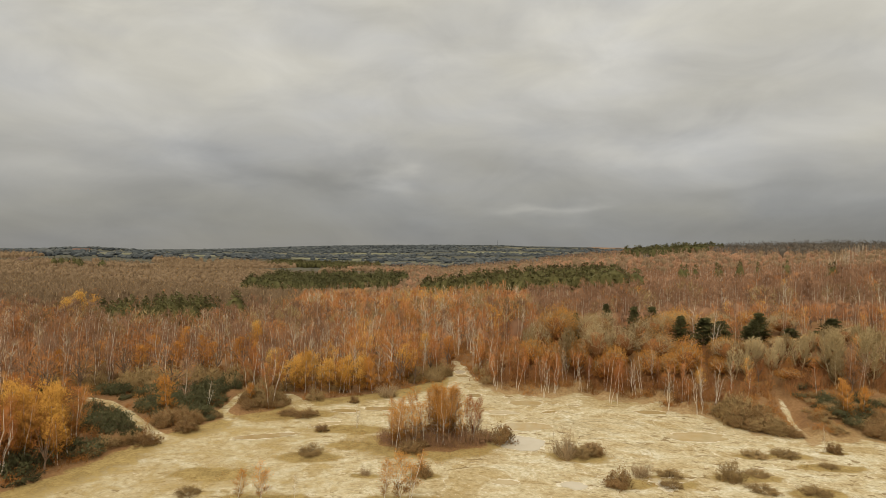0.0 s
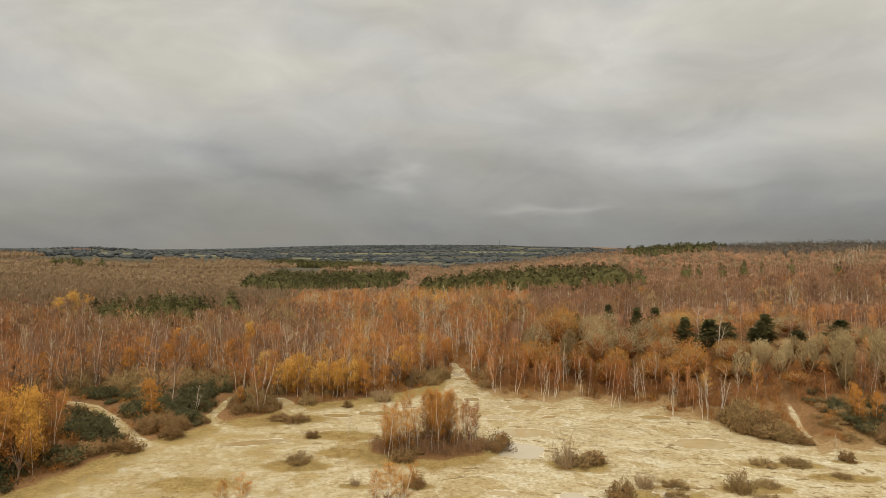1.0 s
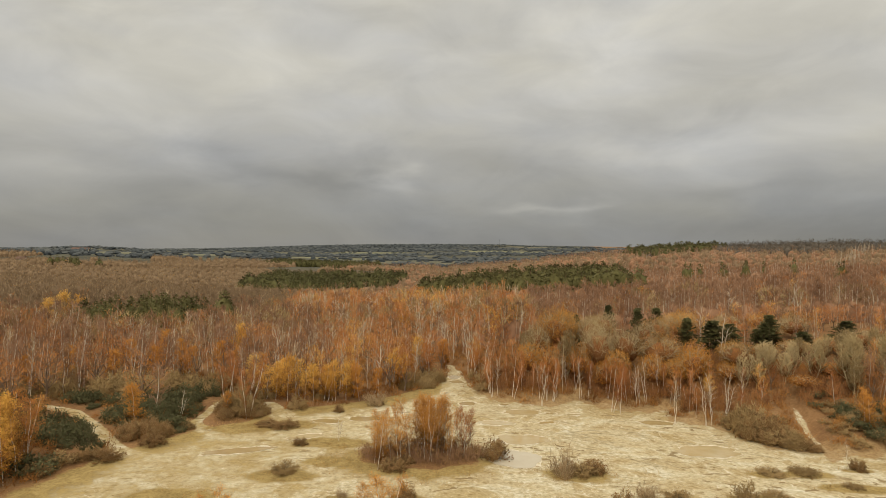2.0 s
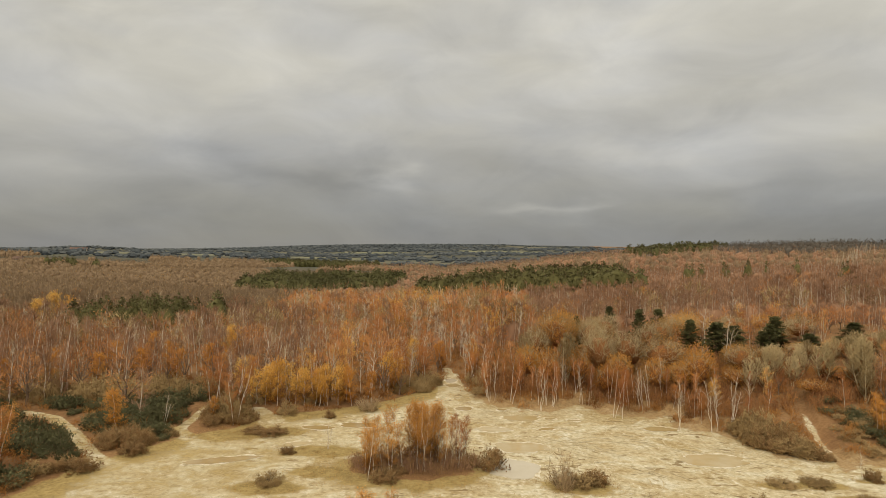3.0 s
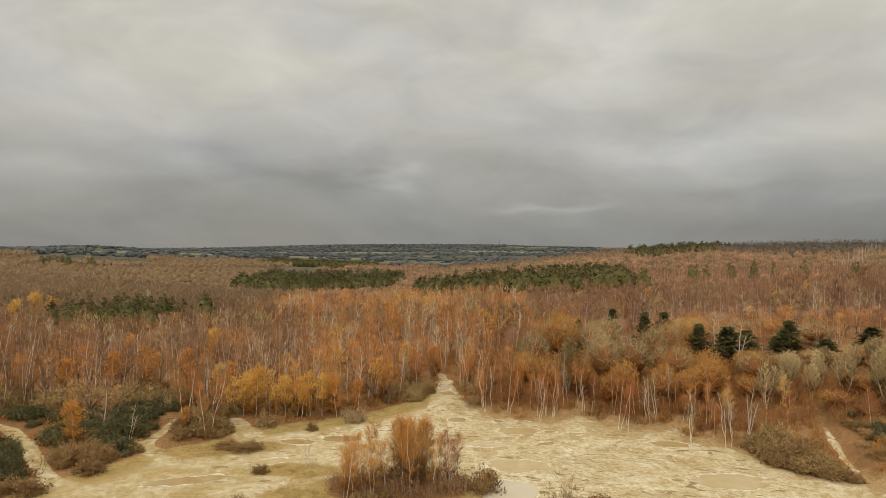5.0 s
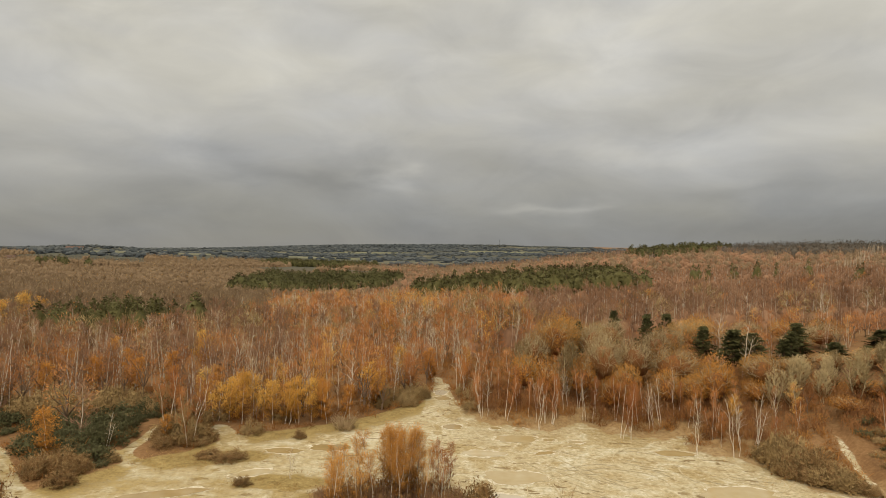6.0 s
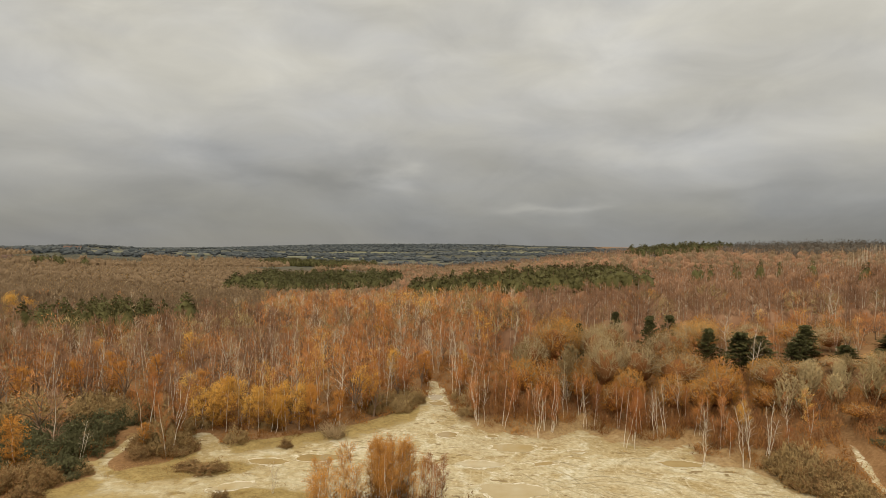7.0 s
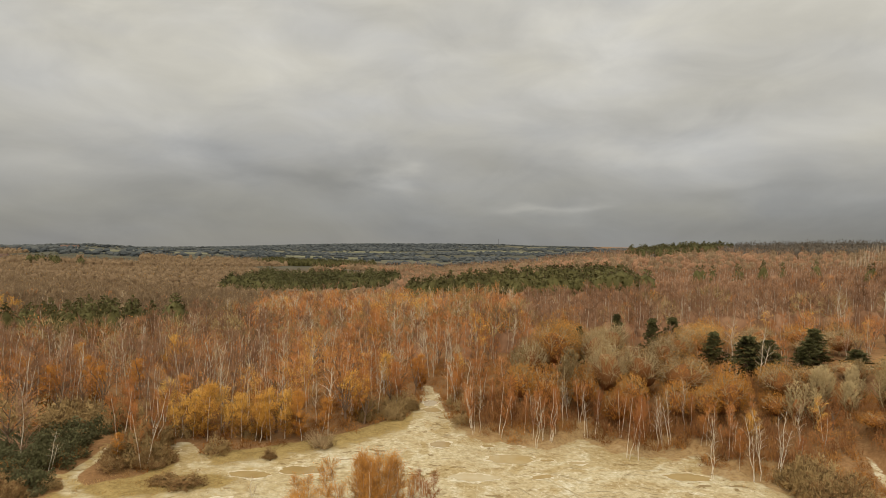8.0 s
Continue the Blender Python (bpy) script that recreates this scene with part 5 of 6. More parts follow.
for x, y, top, w in [(67, 133, 11.0, 6), (75.5, 136, 11.4, 6.4), (82.5, 135.5, 12.4, 6.4)]:
    tree(oak_tan, x, y, (top - zat(x, y)) * 0.78, w)
for x, y, top in [(66.2, 121.5, 11.4), (69.6, 127.5, 11.6), (73.4, 131, 12), (79, 123.5, 13.2), (83, 132, 13.4), (90, 124, 14.4), (58, 117.6, 9.4), (74, 117, 12.4), (97, 117, 14.8), (92, 131, 14.2)]:
    tree(poplar, x, y, top - zat(x, y), (top - zat(x, y)) * 1.15)
for x, y, h in [(90, 163, 12), (94, 168, 12.5), (57, 141, 11.5), (58, 133, 11)]:
    tree(birch_white, x, y, h, h * 0.9)

# ---- shrubs under the trees ----
rs = random.Random(5)


def belt(kind, n, boxes, w, h, off=1.9):
    for _ in range(n):
        x0, x1, y0, y1 = boxes[_ % len(boxes)]
        for _try in range(30):
            x, y = rs.uniform(x0, x1), rs.uniform(y0, y1)
            if float(clear_dist(x, y)) > 0.6 and float(path_dist(x, y)) > off:
                kind.put(x, y, rs.uniform(*h), rs.uniform(*w))
                break


belt(shrub_green, 146, [(-58, -45, 93, 104), (-62, -47, 84, 99), (-72, -54, 96, 112), (-58, -45, 100, 112), (-52, -40, 105, 118), (-46, -38, 110, 122), (-60, -47, 66, 80), (-80, -60, 92, 112)], (1.4, 2.8), (1.0, 2.6), 2.7)
belt(shrub_green, 26, [(-46, -37, 98, 108), (-44, -36, 100, 107), (-50, -40, 102, 112)], (1.5, 2.6), (1.2, 2.4), 1.6)
belt(shrub_brown, 22, [(-46, -37, 91, 97), (-58, -44, 112, 126)], (1.4, 2.4), (1.3, 2.4), 1.2)
belt(shrub_heath, 40, [(-54, -38, 116, 128), (-62, -48, 114, 126), (-36, -27, 107, 116), (-78, -56, 112, 130)], (2.2, 3.4), (2.2, 4.0), 1.4)
belt(shrub_green, 9, [(63.5, 76, 96, 108)], (1.5, 2.6), (1.0, 1.6))
belt(shrub_brown, 68, [(-76, -50, 98, 132), (47.0, 50.5, 96.5, 104), (-38, -24, 104, 114), (66, 76, 93, 98)], (1.5, 2.6), (1.4, 2.6))
belt(shrub_heath, 60, [(60, 70, 94, 109), (66, 80, 93, 106)], (1.0, 1.9), (0.5, 1.1), 1.7)
belt(shrub_green, 10, [(62, 68, 97, 112)], (1.2, 1.9), (0.8, 1.3), 2.4)
belt(shrub_green, 30, [(-60, -44, 88, 108), (-46, -37, 94, 108)], (0.8, 1.3), (0.5, 1.0), 1.2)
belt(shrub_heath, 24, [(-60, -44, 86, 108), (-46, -36, 92, 108)], (0.7, 1.3), (0.4, 0.9), 0.9)
belt(shrub_heath, 14, [(46.6, 49.6, 98, 105)], (1.8, 2.6), (2.8, 3.8))
belt(shrub_heath, 40, [(49, 52.4, 93.6, 97), (-8, 1, 126, 140), (5, 12, 126, 140), (-40, -20, 106, 118)], (1.4, 2.4), (1.4, 2.8))

# ---- the wood ----
PT = np.array(taken)


def scatter(y0, y1, step, seed, margin=9, slope=0.755):
    g = np.random.RandomState(seed)
    ys = np.arange(y0, y1, step)
    out = []
    for yy in ys:
        half = slope * yy + margin
        xs_ = np.arange(-half, half, step)
        out.append(np.stack([xs_ + g.uniform(-0.48, 0.48, len(xs_)) * step, yy + g.uniform(-0.48, 0.48, len(xs_)) * step], 1))
    return np.vstack(out)


def wooded(p, rim=1.2):
    x, y = p[:, 0], p[:, 1]
    return (clear_dist(x, y) > rim) & (path_dist(x, y) > 2.2)


def species(x, y, r):
    """Which tree grows at this place; r: a random number."""
    u = 0.5 + 0.5 * float(wob(np.float64(x), np.float64(y), 0.045, 1.0))
    if -14 < x < 88 and 276 + max(0, 45 - x) * 0.8 < y < 372 and r < 0.93:
        return "olive"
    if -165 < x < -42 and 484 + max(0, x + 126) * 0.55 < y < 602 and r < 0.92:
        return "pine"
    if 915 < y < 1000 and -275 < x < -110 and r < 0.95:
        return "pine"
    if ((x + 88) / 22) ** 2 + ((y - 192) / 18) ** 2 < 1 and r < 0.8:
        return "olive"
    if 182 < x < 312 and -14 < (y - 575) - (x - 182) * 0.95 < 60:
        return "pine" if r < 0.85 else "ridge"
    if y > 598 + 12 * wob(np.float64(x), np.float64(y), 0.03, 2.0) and x > 275:
        return "ridge"
    if y < 170 and x > 8:
        return "oak" if r < 0.03 else "rust" if r < 0.42 else "copper" if r < 0.74 else "gold" if r < 0.80 else "red"
    if x > 25 + (y - 170) * 0.1 and y > 150:
        # past 380 m half are grey trees: the slope's haze, put in as colour
        return "grey" if y > 380 and r < 0.5 else "red" if r < 0.88 or y > 260 else "bare" if r < 0.93 else "oak" if r < 0.95 else "gold" if r < 0.96 else "rust"
    if y > 205 and x < -22 - 0.17 * y + 10 * wob(np.float64(x), np.float64(y), 0.05, 2.0):
        return "grey" if r < 0.93 or y > 270 else "bare" if r < 0.96 else "copper"
    if y > 420:
        return "grey" if r < 0.6 else "red"
    if x < -28 and y < 205 and r < 0.62:
        return "red" if r < 0.42 else "bare" if r < 0.5 else "copper"
    gold = (0.36 * max(0.0, u * 1.7 - 0.6) + 0.02) * (0.25 if y > 270 else 1)
    if r < gold:
        return "gold"
    r = (r - gold) / (1 - gold)
    return "rust" if r < 0.36 else "bare" if r < 0.62 else "copper" if r < 0.77 else "oak" if r < 0.85 else "red"


def heights(kind, g):
    lo, hi = {"rust": (7.5, 9.6), "gold": (7.0, 9.4), "red": (8.0, 10.2), "grey": (7.5, 9.5), "oak": (8.0, 10.5), "copper": (6.5, 9.0), "ridge": (9.5, 12), "pine": (11, 15.5), "olive": (7, 9), "bare": (8.2, 10.2)}[kind]
    return g.uniform(lo, hi)


def lod_birch(seed, n, level, **kw):
    """Leaner models of a birch for the depth of the wood."""
    size = [dict(branches=14, twigs=17, twig_w=0.075, twig_l=1.4, leaf_s=0.22, sides=3, segs=4, stout=0, thick=0.075),
            dict(branches=10, twigs=11, twig_w=0.11, twig_l=1.9, leaf_s=0.3, sides=3, segs=3, stout=0, thick=0.08),
            dict(branches=8, twigs=7, twig_w=0.15, twig_l=1.9, leaf_s=0.5, sides=3, segs=2, stout=0, thick=0.085, fill=6, fill_s=2.5, fill_h=0.7),
            dict(branches=6, twigs=4, twig_w=0.22, twig_l=2.2, leaf_s=0.7, sides=3, segs=1, stout=0, thick=0.05, fill=5, fill_s=2.1, fill_h=0.56)][level]
    size.update(kw)
    return [gen_birch(seed + 2 * k, stems=1 + (k % 2 if level == 0 else 0), poke=(0.93, 1.04)[k % 2], **size) for k in range(n)]


def lods(seed, leaves, more=1.0, dense=False, **kw):
    out = []
    for level, n in enumerate((6, 5, 4, 3)):
        t = round((17, 14, 6, 4)[level] * more)
        heart = dict(fill=6, fill_s=1.15, fill_h=0.52) if dense and level == 1 else {}
        out.append(lod_birch(seed + level * 20, n, level, leaves=leaves, twigs=t, **heart, **kw))
    return out


GENS = {  # near to far models of each kind
    "rust": lods(1000, 1.0, 1.3, spread=0.22), "gold": lods(1100, 3.2, 1.0, spread=0.22), "red": lods(1200, 0.06, 1.35, True, lift=60, spread=0.2), "grey": lods(1300, 0.1, 1.35, True, spread=0.27),
    "copper": [[gen_dome(1650 + 20 * lv + 2 * k, limbs=(8, 5, 3, 2)[lv], subs=1, shell=(210, 140, 36, 12)[lv], leaves=(1.1, 1.0, 0.9, 0.8)[lv], twig_w=(0.09, 0.15, 0.26, 0.45)[lv], twig_l=(1.2, 1.5, 1.7, 2.0)[lv], leaf_s=(0.32, 0.42, 0.6, 0.9)[lv],
                         sides=3, wide=(0.33, 0.38, 0.3, 0.36)[k], low=(0.1, 0.18, 0.06, 0.14)[k], stout=0, heart=(0, 0, 5, 5)[lv]) for k in range(4)] for lv in range(4)],
    "oak": [[gen_dome(1400 + 20 * lv + 2 * k, limbs=(9, 6, 4, 3)[lv], subs=1, shell=(420, 260, 60, 18)[lv], leaves=0.1, twig_w=(0.11, 0.18, 0.34, 0.7)[lv], twig_l=(1.4, 1.8, 2.4, 3.2)[lv], leaf_s=(0.35, 0.5, 0.8, 1.4)[lv], sides=3, wide=0.42, stout=0, heart=(0, 0, 5, 5)[lv]) for k in range(4)] for lv in range(4)],
    "pine": [[gen_spire(1500 + 20 * lv + 2 * k, (230, 150, 90, 44)[lv], (0.8, 0.95, 1.15, 1.7)[lv], wide=(0.3, 0.34, 0.26, 0.32)[k]) for k in range(4)] for lv in range(4)],
}


def far_clump(seed):
    """A knot of rounded treetops, kilometres away."""
    wood, crown = Geo(seed), Geo(seed + 1)
    r = crown.rng
    crown.mass(Vector((r.gauss(0, 2), r.gauss(0, 2), -1)), r.uniform(7, 11), r.uniform(5, 8.5), 4, 0)
    return wood, crown


FAR = [far_clump(1600 + 2 * k) for k in range(6)]
for lv in range(4):
    GENS["grey"][lv] += [gen_dome(1750 + 20 * lv + 2 * k, limbs=(8, 5, 3, 2)[lv], subs=1, shell=(360, 230, 55, 16)[lv], leaves=0.1, twig_w=(0.09, 0.15, 0.3, 0.65)[lv], twig_l=(1.3, 1.5, 1.7, 2.0)[lv], leaf_s=(0.3, 0.45, 0.8, 1.4)[lv],
                                  sides=3, wide=0.38, low=0.12, stout=0, heart=(0, 0, 5, 5)[lv]) for k in range(3)]
GENS["bare"] = [[gen_birch(1850 + 20 * lv + 2 * k, stems=1 + k % 2, branches=(12, 9, 6, 4)[lv], twigs=(9, 7, 5, 3)[lv], leaves=0.1, twig_w=(0.06, 0.1, 0.2, 0.4)[lv], twig_l=1.5, leaf_s=0.3, sides=3, segs=4, stout=(3, 3, 0, 0)[lv],
                           thick=(0.095, 0.135, 0.17, 0.18)[lv], limb=(1.6, 2.6, 1, 1)[lv], pale_limbs=True, spread=0.16, lift=58, start=0.35) for k in range(4)] for lv in range(4)]
GENS["olive"] = GENS["pine"]
GENS["ridge"] = GENS["grey"]
GENS["stem"] = [[gen_birch(1690 + 2 * k, stems=2, branches=8, twigs=3, leaves=0, twig_w=0.15, twig_l=2.0, sides=3, segs=3, stout=0, thick=0.2, spread=0.12, lift=70, start=0.4) for k in range(4)]] * 4
LOOK = {
    "rust": ("rusty_birch_wood", "dense birch wood in rust-brown leaf with white stems", [BARK_BIRCH, TWIG_BIRCH, LEAF_COPPER]),
    "gold": ("golden_birch_wood", "golden-leaved birches mixed through the wood", [BARK_BIRCH, TWIG_BIRCH, LEAF_GOLD]),
    "red": ("bare_birch_wood", "leafless reddish-brown birch wood on the slopes", [BARK_BIRCH, TWIG_RED, LEAF_RUST]),
    "copper": ("copper_wood", "round-crowned trees in coppery brown leaf", [BARK_BROWN, TWIG_BIRCH, LEAF_COPPER]),
    "grey": ("grey_wood", "bare grey-brown wood over low ground, greying the hazy far slope", [BARK_OAK, TWIG_GREY, LEAF_OAK]),
    "oak": ("oak_wood", "bare pale oaks scattered through the wood", [BARK_OAK, TWIG_OAK, LEAF_OAK]),
    "bare": ("white_stemmed_wood", "leafless birches whose white stems show through the wood", [BARK_BIRCH, TWIG_PALE, LEAF_RUST]),
    "stem": ("white_birch_row", "row of bright bare birch stems climbing the ridge", [BARK_BIRCH, TWIG_PALE, TWIG_PALE]),
    "ridge": ("ridge_wood", "dark bare wood along the crest of the ridge", [BARK_PINE, TWIG_DARK, TWIG_DARK]),
    "pine": ("pine_wood", "dark green pine plantation beyond the birches", [BARK_PINE, NEEDLE, NEEDLE]),
    "olive": ("young_pine_wood", "olive-green young pines among bare trees", [BARK_PINE, NEEDLE_OLIVE, NEEDLE_OLIVE]),
}
g = np.random.RandomState(11)
woods = {k: [[], [], [], []] for k in LOOK}
distant = []
thing_kinds = {"rust": birch_rust, "gold": birch_gold, "red": birch_bare, "oak": oak_bare}
thing_count = {k: 0 for k in thing_kinds}
for level, (y0, y1, step) in enumerate([(58, 170, 3.6), (170, 270, 4.2), (270, 440, 5.0), (440, 1000, 7.6)]):
    pts = scatter(y0, y1, step, 20 + level)
    pts = pts[wooded(pts)]
    zz = height(pts[:, 0], pts[:, 1])
    cds = clear_dist(pts[:, 0], pts[:, 1])
    for (x, y), z, cd in zip(pts, zz, cds):
        if level < 2 and np.min(np.hypot(PT[:, 0] - x, PT[:, 1] - y) - PT[:, 2]) < 0:
            continue
        if level == 0:
            if -84 < x < -36 and 82 < y < 126 and cd < 30 and g.rand() < 0.93:
                continue                      # open scrub by the west path
            if 8 < x < 110 and 116 < y < 168 and x < 55 and g.rand() < 0.4:
                continue                      # room for the oaks
            if 49 < x < 78 and y < 107:
                continue                      # shrubs by the east path
            if y < 70 and abs(x) > 80:
                continue
        if level == 3:
            open_ = wob(np.float64(x), np.float64(y), 0.012, 3.0)
            if any(abs(x - mx) < a_ + 4 and my - b_ - 30 < y < my + b_ + 4 for mx, my, a_, b_ in MEADOWS):
                continue
            if y > 830 and x > 40 + (y - 830) * 0.3:
                continue                      # behind the east ridge
            if y > 640 and x < 100 and open_ > (-0.35 if x < -0.485 * y else 0.35 if x < -0.3 * y else -0.1) and not (915 < y < 1000 and -275 < x < -110):
                continue
        if level == 0 and wob(np.float64(x), np.float64(y), 0.17, 4.0) > 0.5:
            continue                          # small gaps in the canopy
        kd = species(x, y, g.rand())
        h = heights(kd, g) / 10
        if kd == "pine" and y > 800:
            h *= 0.75
        if kd == "pine" and x > 150:
            h *= 0.95
        if kd == "olive" and y < 250:
            h *= 1.45
        if kd == "olive" and y > 250:
            h *= 1.8
        if level == 0 and any(abs(px - x) < 5 and -1 < py - y < 15 for px, py in PINES):
            h *= 0.55
        h *= 1 + 0.16 * float(wob(np.float64(x), np.float64(y), 0.13, 8.0))
        if y < 172 and x > 8:
            h *= 0.66
        if x > 6 and cd < 8 and y < 135:
            kd = "red" if g.rand() < 0.6 else "rust"
        if kd == "oak" and x < 4 and y < 140:
            kd = "copper"
        if level == 0 and kd in thing_kinds and cd < 9 and thing_count[kd] < 150 and abs(x) < 90:
            thing_count[kd] += 1
            thing_kinds[kd].put(x, y, h * 0.95, h * g.uniform(0.8, 1.1))
            continue
        broad = g.uniform(0.85, 1.2) * (1.35 if kd in ("pine", "olive") else 1.0)
        woods[kd][level].append((x, y, z, h, h * broad))
        if kd == "pine":
            for _ in range(2):                # planted close
                dx, dy = g.uniform(-3.5, 3.5, 2)
                woods[kd][level].append((x + dx, y + dy, zat(x + dx, y + dy), h * g.uniform(0.85, 1.0), h * broad))
# single pines standing out of the bare slope
for x, y in [(90, 291), (112, 292), (116, 296), (128, 290), (131, 293), (139, 290), (142, 296), (160, 288), (163, 260), (166, 262), (122, 300), (150, 295)]:
    woods["olive"][2].append((x, y, zat(x, y), g.uniform(1.25, 1.5), g.uniform(1.1, 1.4)))
# a row of white birch stems up the ridge
for k in range(54):
    u = g.rand()
    x, y = 208 + 190 * u + g.normal(0, 3), 372 + 216 * u + g.normal(0, 3)
    woods["stem"][2].append((x, y, zat(x, y), g.uniform(1.1, 1.3), g.uniform(0.6, 0.9)))
# a broad dark clump of cedars by the meadow
for x, y in [(-424, 652), (-418, 655), (-411, 653), (-405, 657), (-398, 654), (-381, 668)]:
    woods["pine"][3].append((x, y, zat(x, y), g.uniform(1.1, 1.3), g.uniform(1.8, 2.4)))
# scattered far trees and woods on the distant farmland
for k in range(17000):
    y = 1000 + 3700 * g.rand() ** 0.9
    x = g.uniform(-0.80, 0.42) * y
    if any(abs(x - mx) < a_ and abs(y - my) < b_ for mx, my, a_, b_ in MEADOWS):
        continue
    w = wob(np.float64(x), np.float64(y * 1.6), 0.0032, 5.0) + 0.25 * wob(np.float64(x), np.float64(y), 0.014, 2.0)
    hedge = abs(wob(np.float64(x), np.float64(y * 0.7), 0.006, 7.0)) < 0.03
    if w < (0.05 if y < 3200 else -0.1 if x > 60 else -2) and not hedge and g.rand() > 0.03:
        continue
    distant.append((x, y, 0, g.uniform(0.7, 1.2), g.uniform(0.6, 1.0) * (0.6 + y / 2800)))
for kd, (nm, lab, mats) in LOOK.items():
    extra = {"swell": ((0.7, 1.0), (0.7, 1.0), (0.7, 1.0), (1.0, 1.0))} if kd in ("pine", "olive") else {}
    spread_stuff(nm, lab, "wood", [(GENS[kd][k], woods[kd][k]) for k in range(4)], mats, **extra)
P = np.array(distant)
P[:, 2] = height(P[:, 0], P[:, 1])
spread_stuff("distant_wood", "mixed woods and hedges on distant hills, coloured blue-grey with haze", "wood", [(FAR, P)], [HAZY_WOOD, HAZY_WOOD], ((2.5, 2.0),))


# ---- bracken and brambles under the trees, dry grass on the turf ----
def tuft(seed, n, w, l, up):
    wood, crown = Geo(seed), Geo(seed + 1)
    r = crown.rng
    for k in range(n):
        q = Vector((r.gauss(0, 0.45), r.gauss(0, 0.45), abs(r.gauss(0, 0.2))))
        crown.sliver(q, q + direction(r.uniform(0, 6.28), r.uniform(*up)) * r.uniform(0.5, 1.1) * l, w, 0)
        crown.leaf(q + Vector((0, 0, r.uniform(0.1, 0.7))), r.uniform(0.5, 1.1) * l * 0.22, 1)
    return wood, crown


under = []
pts = scatter(60, 175, 1.75, 77)
cds = clear_dist(pts[:, 0], pts[:, 1])
keep = (cds > 0.5) & (cds < 34) & (path_dist(pts[:, 0], pts[:, 1]) > np.where(pts[:, 0] > 48, 1.3, 0.5))
for (x, y), z in zip(pts[keep], height(pts[keep, 0], pts[keep, 1])):
    dens = (0.6 if x > 47 and y < 109 else 0.45 if -84 < x < -36 and 82 < y < 137 else 0.6) + 0.45 * wob(np.float64(x), np.float64(y), 0.2, 6.0)
    if g.rand() < dens:
        under.append((x, y, z, g.uniform(0.7, 1.6) * (1.1 if x > 6 else 1.0), g.uniform(0.9, 1.5)))
spread_stuff("undergrowth", "brown bracken and brambles under the birches", "undergrowth",
             [([tuft(1700 + 2 * k, 38, 0.06, 1.0, (0.3, 1.4)) for k in range(5)], under)], [BRACKEN, BRACKEN, BRACKEN])
# young growth crowding the foot of the bank
thicket = []
pts = scatter(100, 138, 1.2, 79)
cds = clear_dist(pts[:, 0], pts[:, 1])
for (x, y), cd in zip(pts, cds):
    if 7 < x < 92 and 2.0 < cd < (13 if x < 55 else 26) and not (x > 46 and y < 108) and float(path_dist(x, y)) > 1.2 and g.rand() < 0.55 + 0.3 * wob(np.float64(x), np.float64(y), 0.4, 3.0):
        thicket.append((x, y, zat(x, y), g.uniform(1.6, 3.2), g.uniform(0.9, 1.5)))
spread_stuff("thicket", "russet saplings and brambles crowding under bare trees", "undergrowth",
             [([tuft(1950 + 2 * k, 34, 0.045, 1.0, (0.7, 1.5)) for k in range(5)], thicket)], [LEAF_RED, THICKET_AND_SHADE, THICKET_AND_SHADE])
saplings = []
for _ in range(120):                          # inside the clump on the sand
    a_, q = g.uniform(0, 6.283), math.sqrt(g.rand())
    x, y = -1.6 + 8.0 * q * math.cos(a_), 88.0 + 3.8 * q * math.sin(a_)
    saplings.append((x, y, zat(x, y), g.uniform(1.5, 2.9) * (1.15 - 0.45 * q), g.uniform(0.8, 1.3)))
spread_stuff("birch_saplings", "russet birch saplings filling the clump on the sand", "saplings",
             [([tuft(2000 + 2 * k, 30, 0.03, 1.0, (0.8, 1.5)) for k in range(5)], saplings)], [TWIG_BIRCH, TWIG_RED, LEAF_BROWN])
grass = []
for px, py, a_, b_ in PADS:
    for _ in range(int(a_ * b_ * 3.2)):
        t, rr = g.uniform(0, 6.283), math.sqrt(g.rand()) * 1.05
        x, y = px + a_ * rr * math.cos(t), py + b_ * rr * math.sin(t)
        grass.append((x, y, 0, g.uniform(0.25, 0.6), g.uniform(0.5, 1.0)))
rim_pts = scatter(62, 130, 1.3, 78)
cds = clear_dist(rim_pts[:, 0], rim_pts[:, 1])
for (x, y), cd in zip(rim_pts, cds):
    if -4.5 < cd < 0.6 and g.rand() < 0.7 and float(path_dist(x, y)) > 0.6:
        grass.append((x, y, 0, g.uniform(0.2, 0.5), g.uniform(0.5, 1.0)))
grass = np.array(grass)
grass = grass[puddle_depth(grass[:, 0], grass[:, 1]) < 0.1]
grass[:, 2] = height(grass[:, 0], grass[:, 1])
spread_stuff("dry_grass", "tufts of dry ochre grass on turf patches", "grass",
             [([tuft(1800 + 2 * k, 9, 0.06, 0.6, (0.5, 1.4)) for k in range(5)], grass)], [GRASS, GRASS, GRASS])


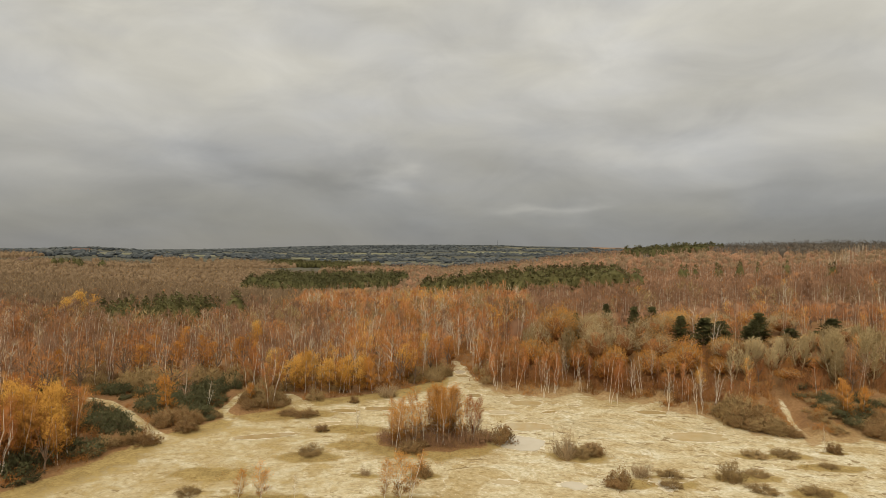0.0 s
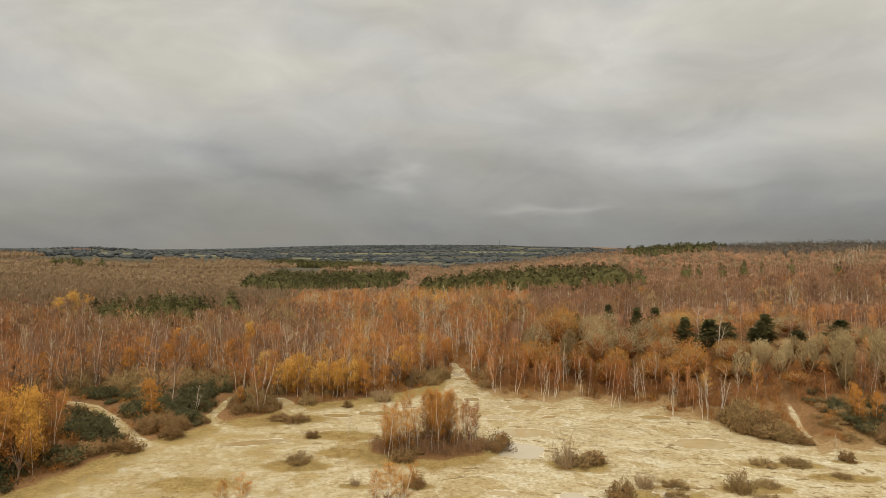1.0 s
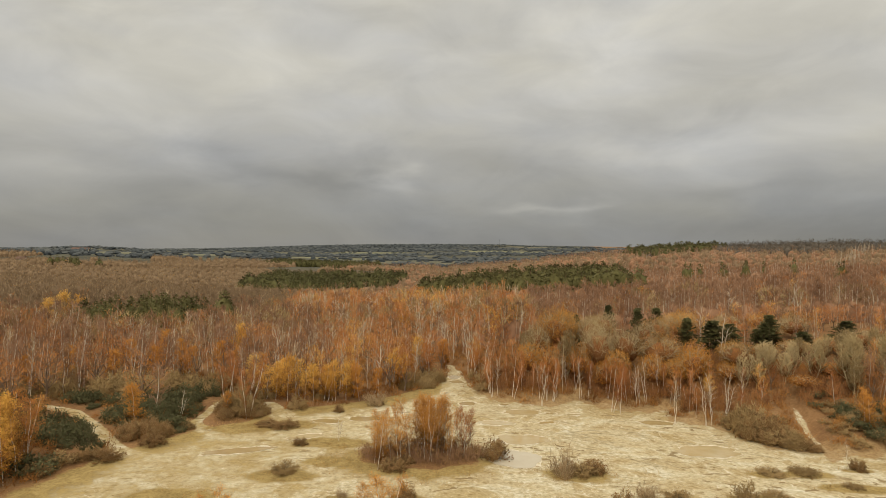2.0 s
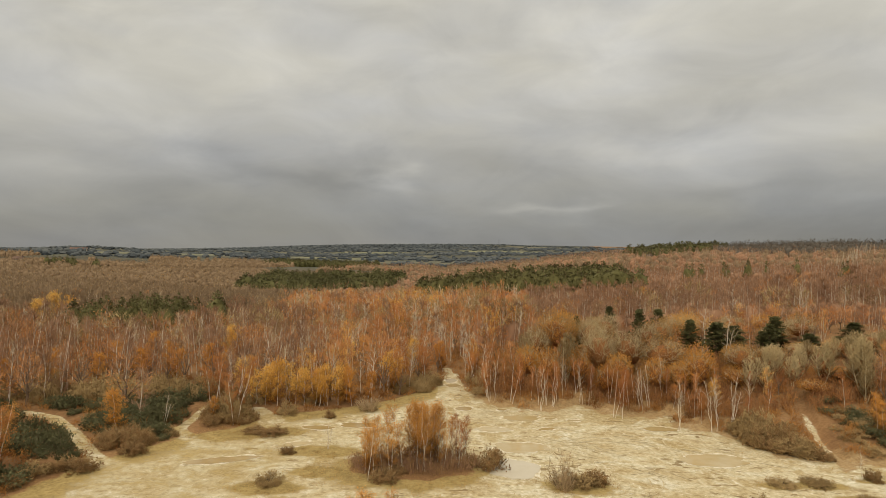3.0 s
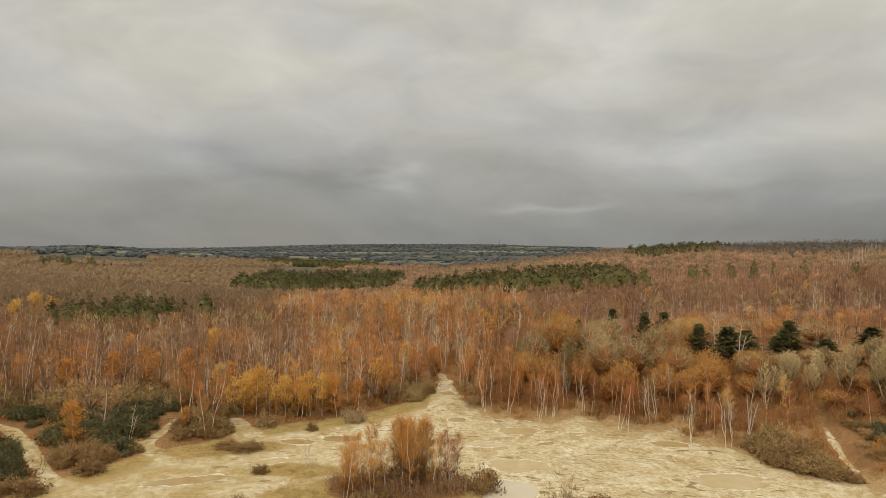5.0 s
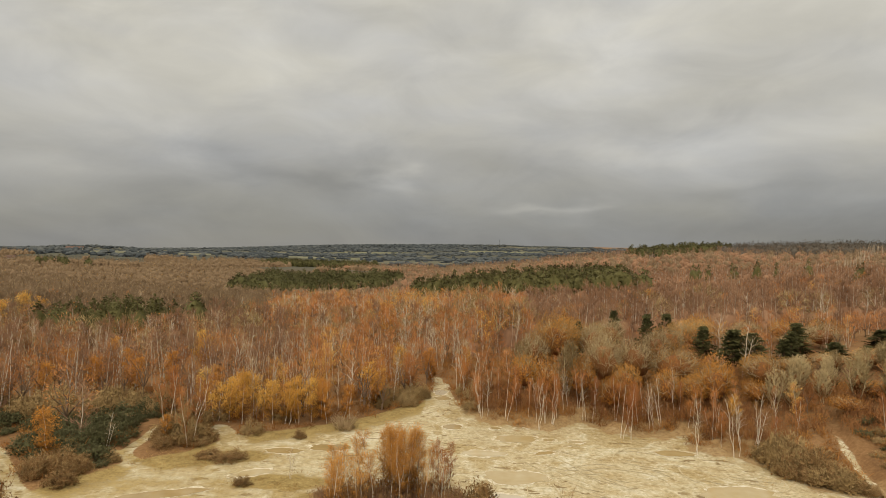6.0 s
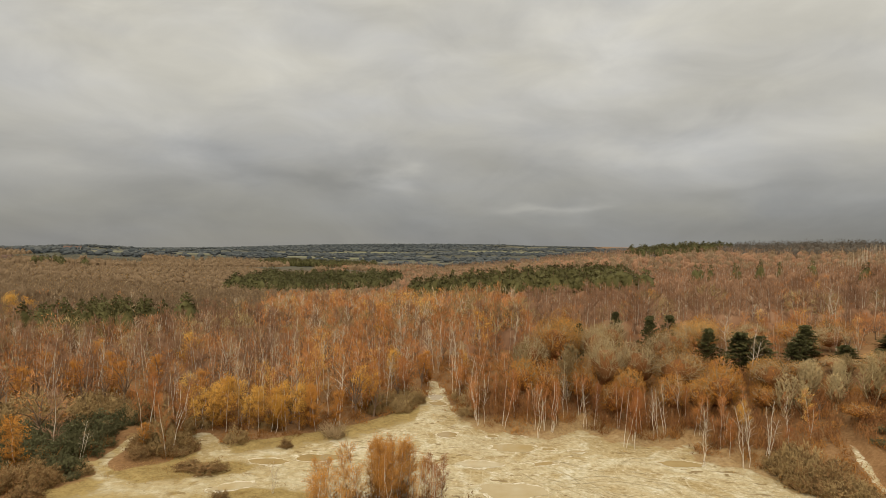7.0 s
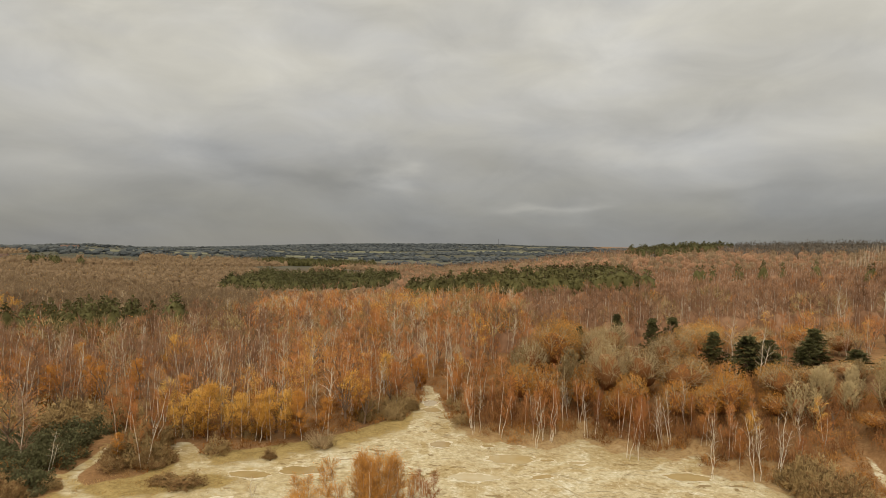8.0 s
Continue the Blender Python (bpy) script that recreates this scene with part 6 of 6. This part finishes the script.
# ---- far things on the hills ----
def radio_mast(x, y, h):
    root = tagged(new("radio_mast"), "slim grey lattice mast on a wooded hilltop", "mast")
    root.location = (x, y, zat(x, y))
    steel, t, b = material("galvanised_steel", 0.5)
    b.inputs["Base Color"].default_value = (0.09, 0.09, 0.09, 1)
    for k in range(3):
        a = 2 * math.pi * k / 3
        geo = Geo(1900 + k)
        geo.tube([Vector((math.cos(a) * 2.2, math.sin(a) * 2.2, -1)), Vector((math.cos(a) * 0.5, math.sin(a) * 0.5, h))], [0.5, 0.3], 4, 0)
        v, f, m = geo.arrays()
        new("leg", mesh_np("leg", v, f, [steel])).parent = root
    geo = Geo(1910)
    for j in range(10):
        z0, z1 = h * j / 10, h * (j + 1) / 10
        r0, r1 = 2.2 - 1.7 * j / 10, 2.2 - 1.7 * (j + 1) / 10
        for k in range(3):
            a, c = 2 * math.pi * k / 3, 2 * math.pi * (k + 1) / 3
            geo.tube([Vector((math.cos(a) * r0, math.sin(a) * r0, z0)), Vector((math.cos(c) * r1, math.sin(c) * r1, z1))], [0.2, 0.2], 3, 0)
    v, f, m = geo.arrays()
    new("bracing", mesh_np("bracing", v, f, [steel])).parent = root


radio_mast(352, 4330, 42)


def farmhouse(x, y, turn, length, label):
    root = tagged(new("farmhouse"), label, "house")
    root.matrix_basis = pose(x, y, zat(x, y), 0, 0, turn)
    plaster, t, b = material("cream_render", 0.9)
    n = node(t, "ShaderNodeTexNoise", Scale=0.8, Detail=4.0)
    t.links.new(ramp(t, n.outputs[0], [(0.3, (0.40, 0.36, 0.28)), (0.7, (0.55, 0.50, 0.41))]), b.inputs["Base Color"])
    tiles, t2, b2 = material("clay_roof_tiles", 0.85)
    n2 = node(t2, "ShaderNodeTexNoise", Scale=1.2, Detail=4.0)
    t2.links.new(ramp(t2, n2.outputs[0], [(0.3, (0.12, 0.07, 0.05)), (0.7, (0.2, 0.12, 0.085))]), b2.inputs["Base Color"])
    L, W, H, R = length / 2, 3.6, 5.2, 3.2

    def solid(name, verts, faces, mat):
        bm = bmesh.new()
        vs = [bm.verts.new(v) for v in verts]
        for f in faces:
            bm.faces.new([vs[k] for k in f])
        me = bpy.data.meshes.new(name)
        bm.to_mesh(me)
        bm.free()
        me.materials.append(mat)
        ob = new(name, me)
        ob.parent = root
        return ob
    solid("wall", [(-L, -W, -1), (L, -W, -1), (L, W, -1), (-L, W, -1), (-L, -W, H), (L, -W, H), (L, W, H), (-L, W, H), (-L, 0, H + R), (L, 0, H + R)],
          [(0, 1, 5, 4), (2, 3, 7, 6), (1, 2, 6, 9, 5), (3, 0, 4, 8, 7), (3, 2, 1, 0)], plaster)
    e = 0.4
    solid("roof", [(-L - e, -W - e, H - 0.3), (L + e, -W - e, H - 0.3), (L + e, 0, H + R + 0.05), (-L - e, 0, H + R + 0.05), (-L - e, W + e, H - 0.3), (L + e, W + e, H - 0.3),
                   (-L - e, -W - e, H - 0.05), (L + e, -W - e, H - 0.05), (L + e, 0, H + R + 0.3), (-L - e, 0, H + R + 0.3), (-L - e, W + e, H - 0.05), (L + e, W + e, H - 0.05)],
          [(6, 7, 8, 9), (9, 8, 11, 10), (0, 3, 2, 1), (3, 4, 5, 2), (0, 1, 7, 6), (4, 10, 11, 5), (0, 6, 9, 3), (3, 9, 10, 4), (1, 2, 8, 7), (2, 5, 11, 8)], tiles)
    solid("chimney", [(L - 1.6, -0.5, H + 2), (L - 0.6, -0.5, H + 2), (L - 0.6, 0.5, H + 2), (L - 1.6, 0.5, H + 2), (L - 1.6, -0.5, H + R + 1.6), (L - 0.6, -0.5, H + R + 1.6), (L - 0.6, 0.5, H + R + 1.6), (L - 1.6, 0.5, H + R + 1.6)],
          [(0, 1, 5, 4), (1, 2, 6, 5), (2, 3, 7, 6), (3, 0, 4, 7), (4, 5, 6, 7)], tiles)


farmhouse(-705, 1180, 12, 16, "cream rendered farmhouse with a clay tile roof")
farmhouse(-728, 1190, -20, 22, "long cream barn with a clay tile roof")
farmhouse(-560, 800, 5, 12, "small pale cottage among far trees")
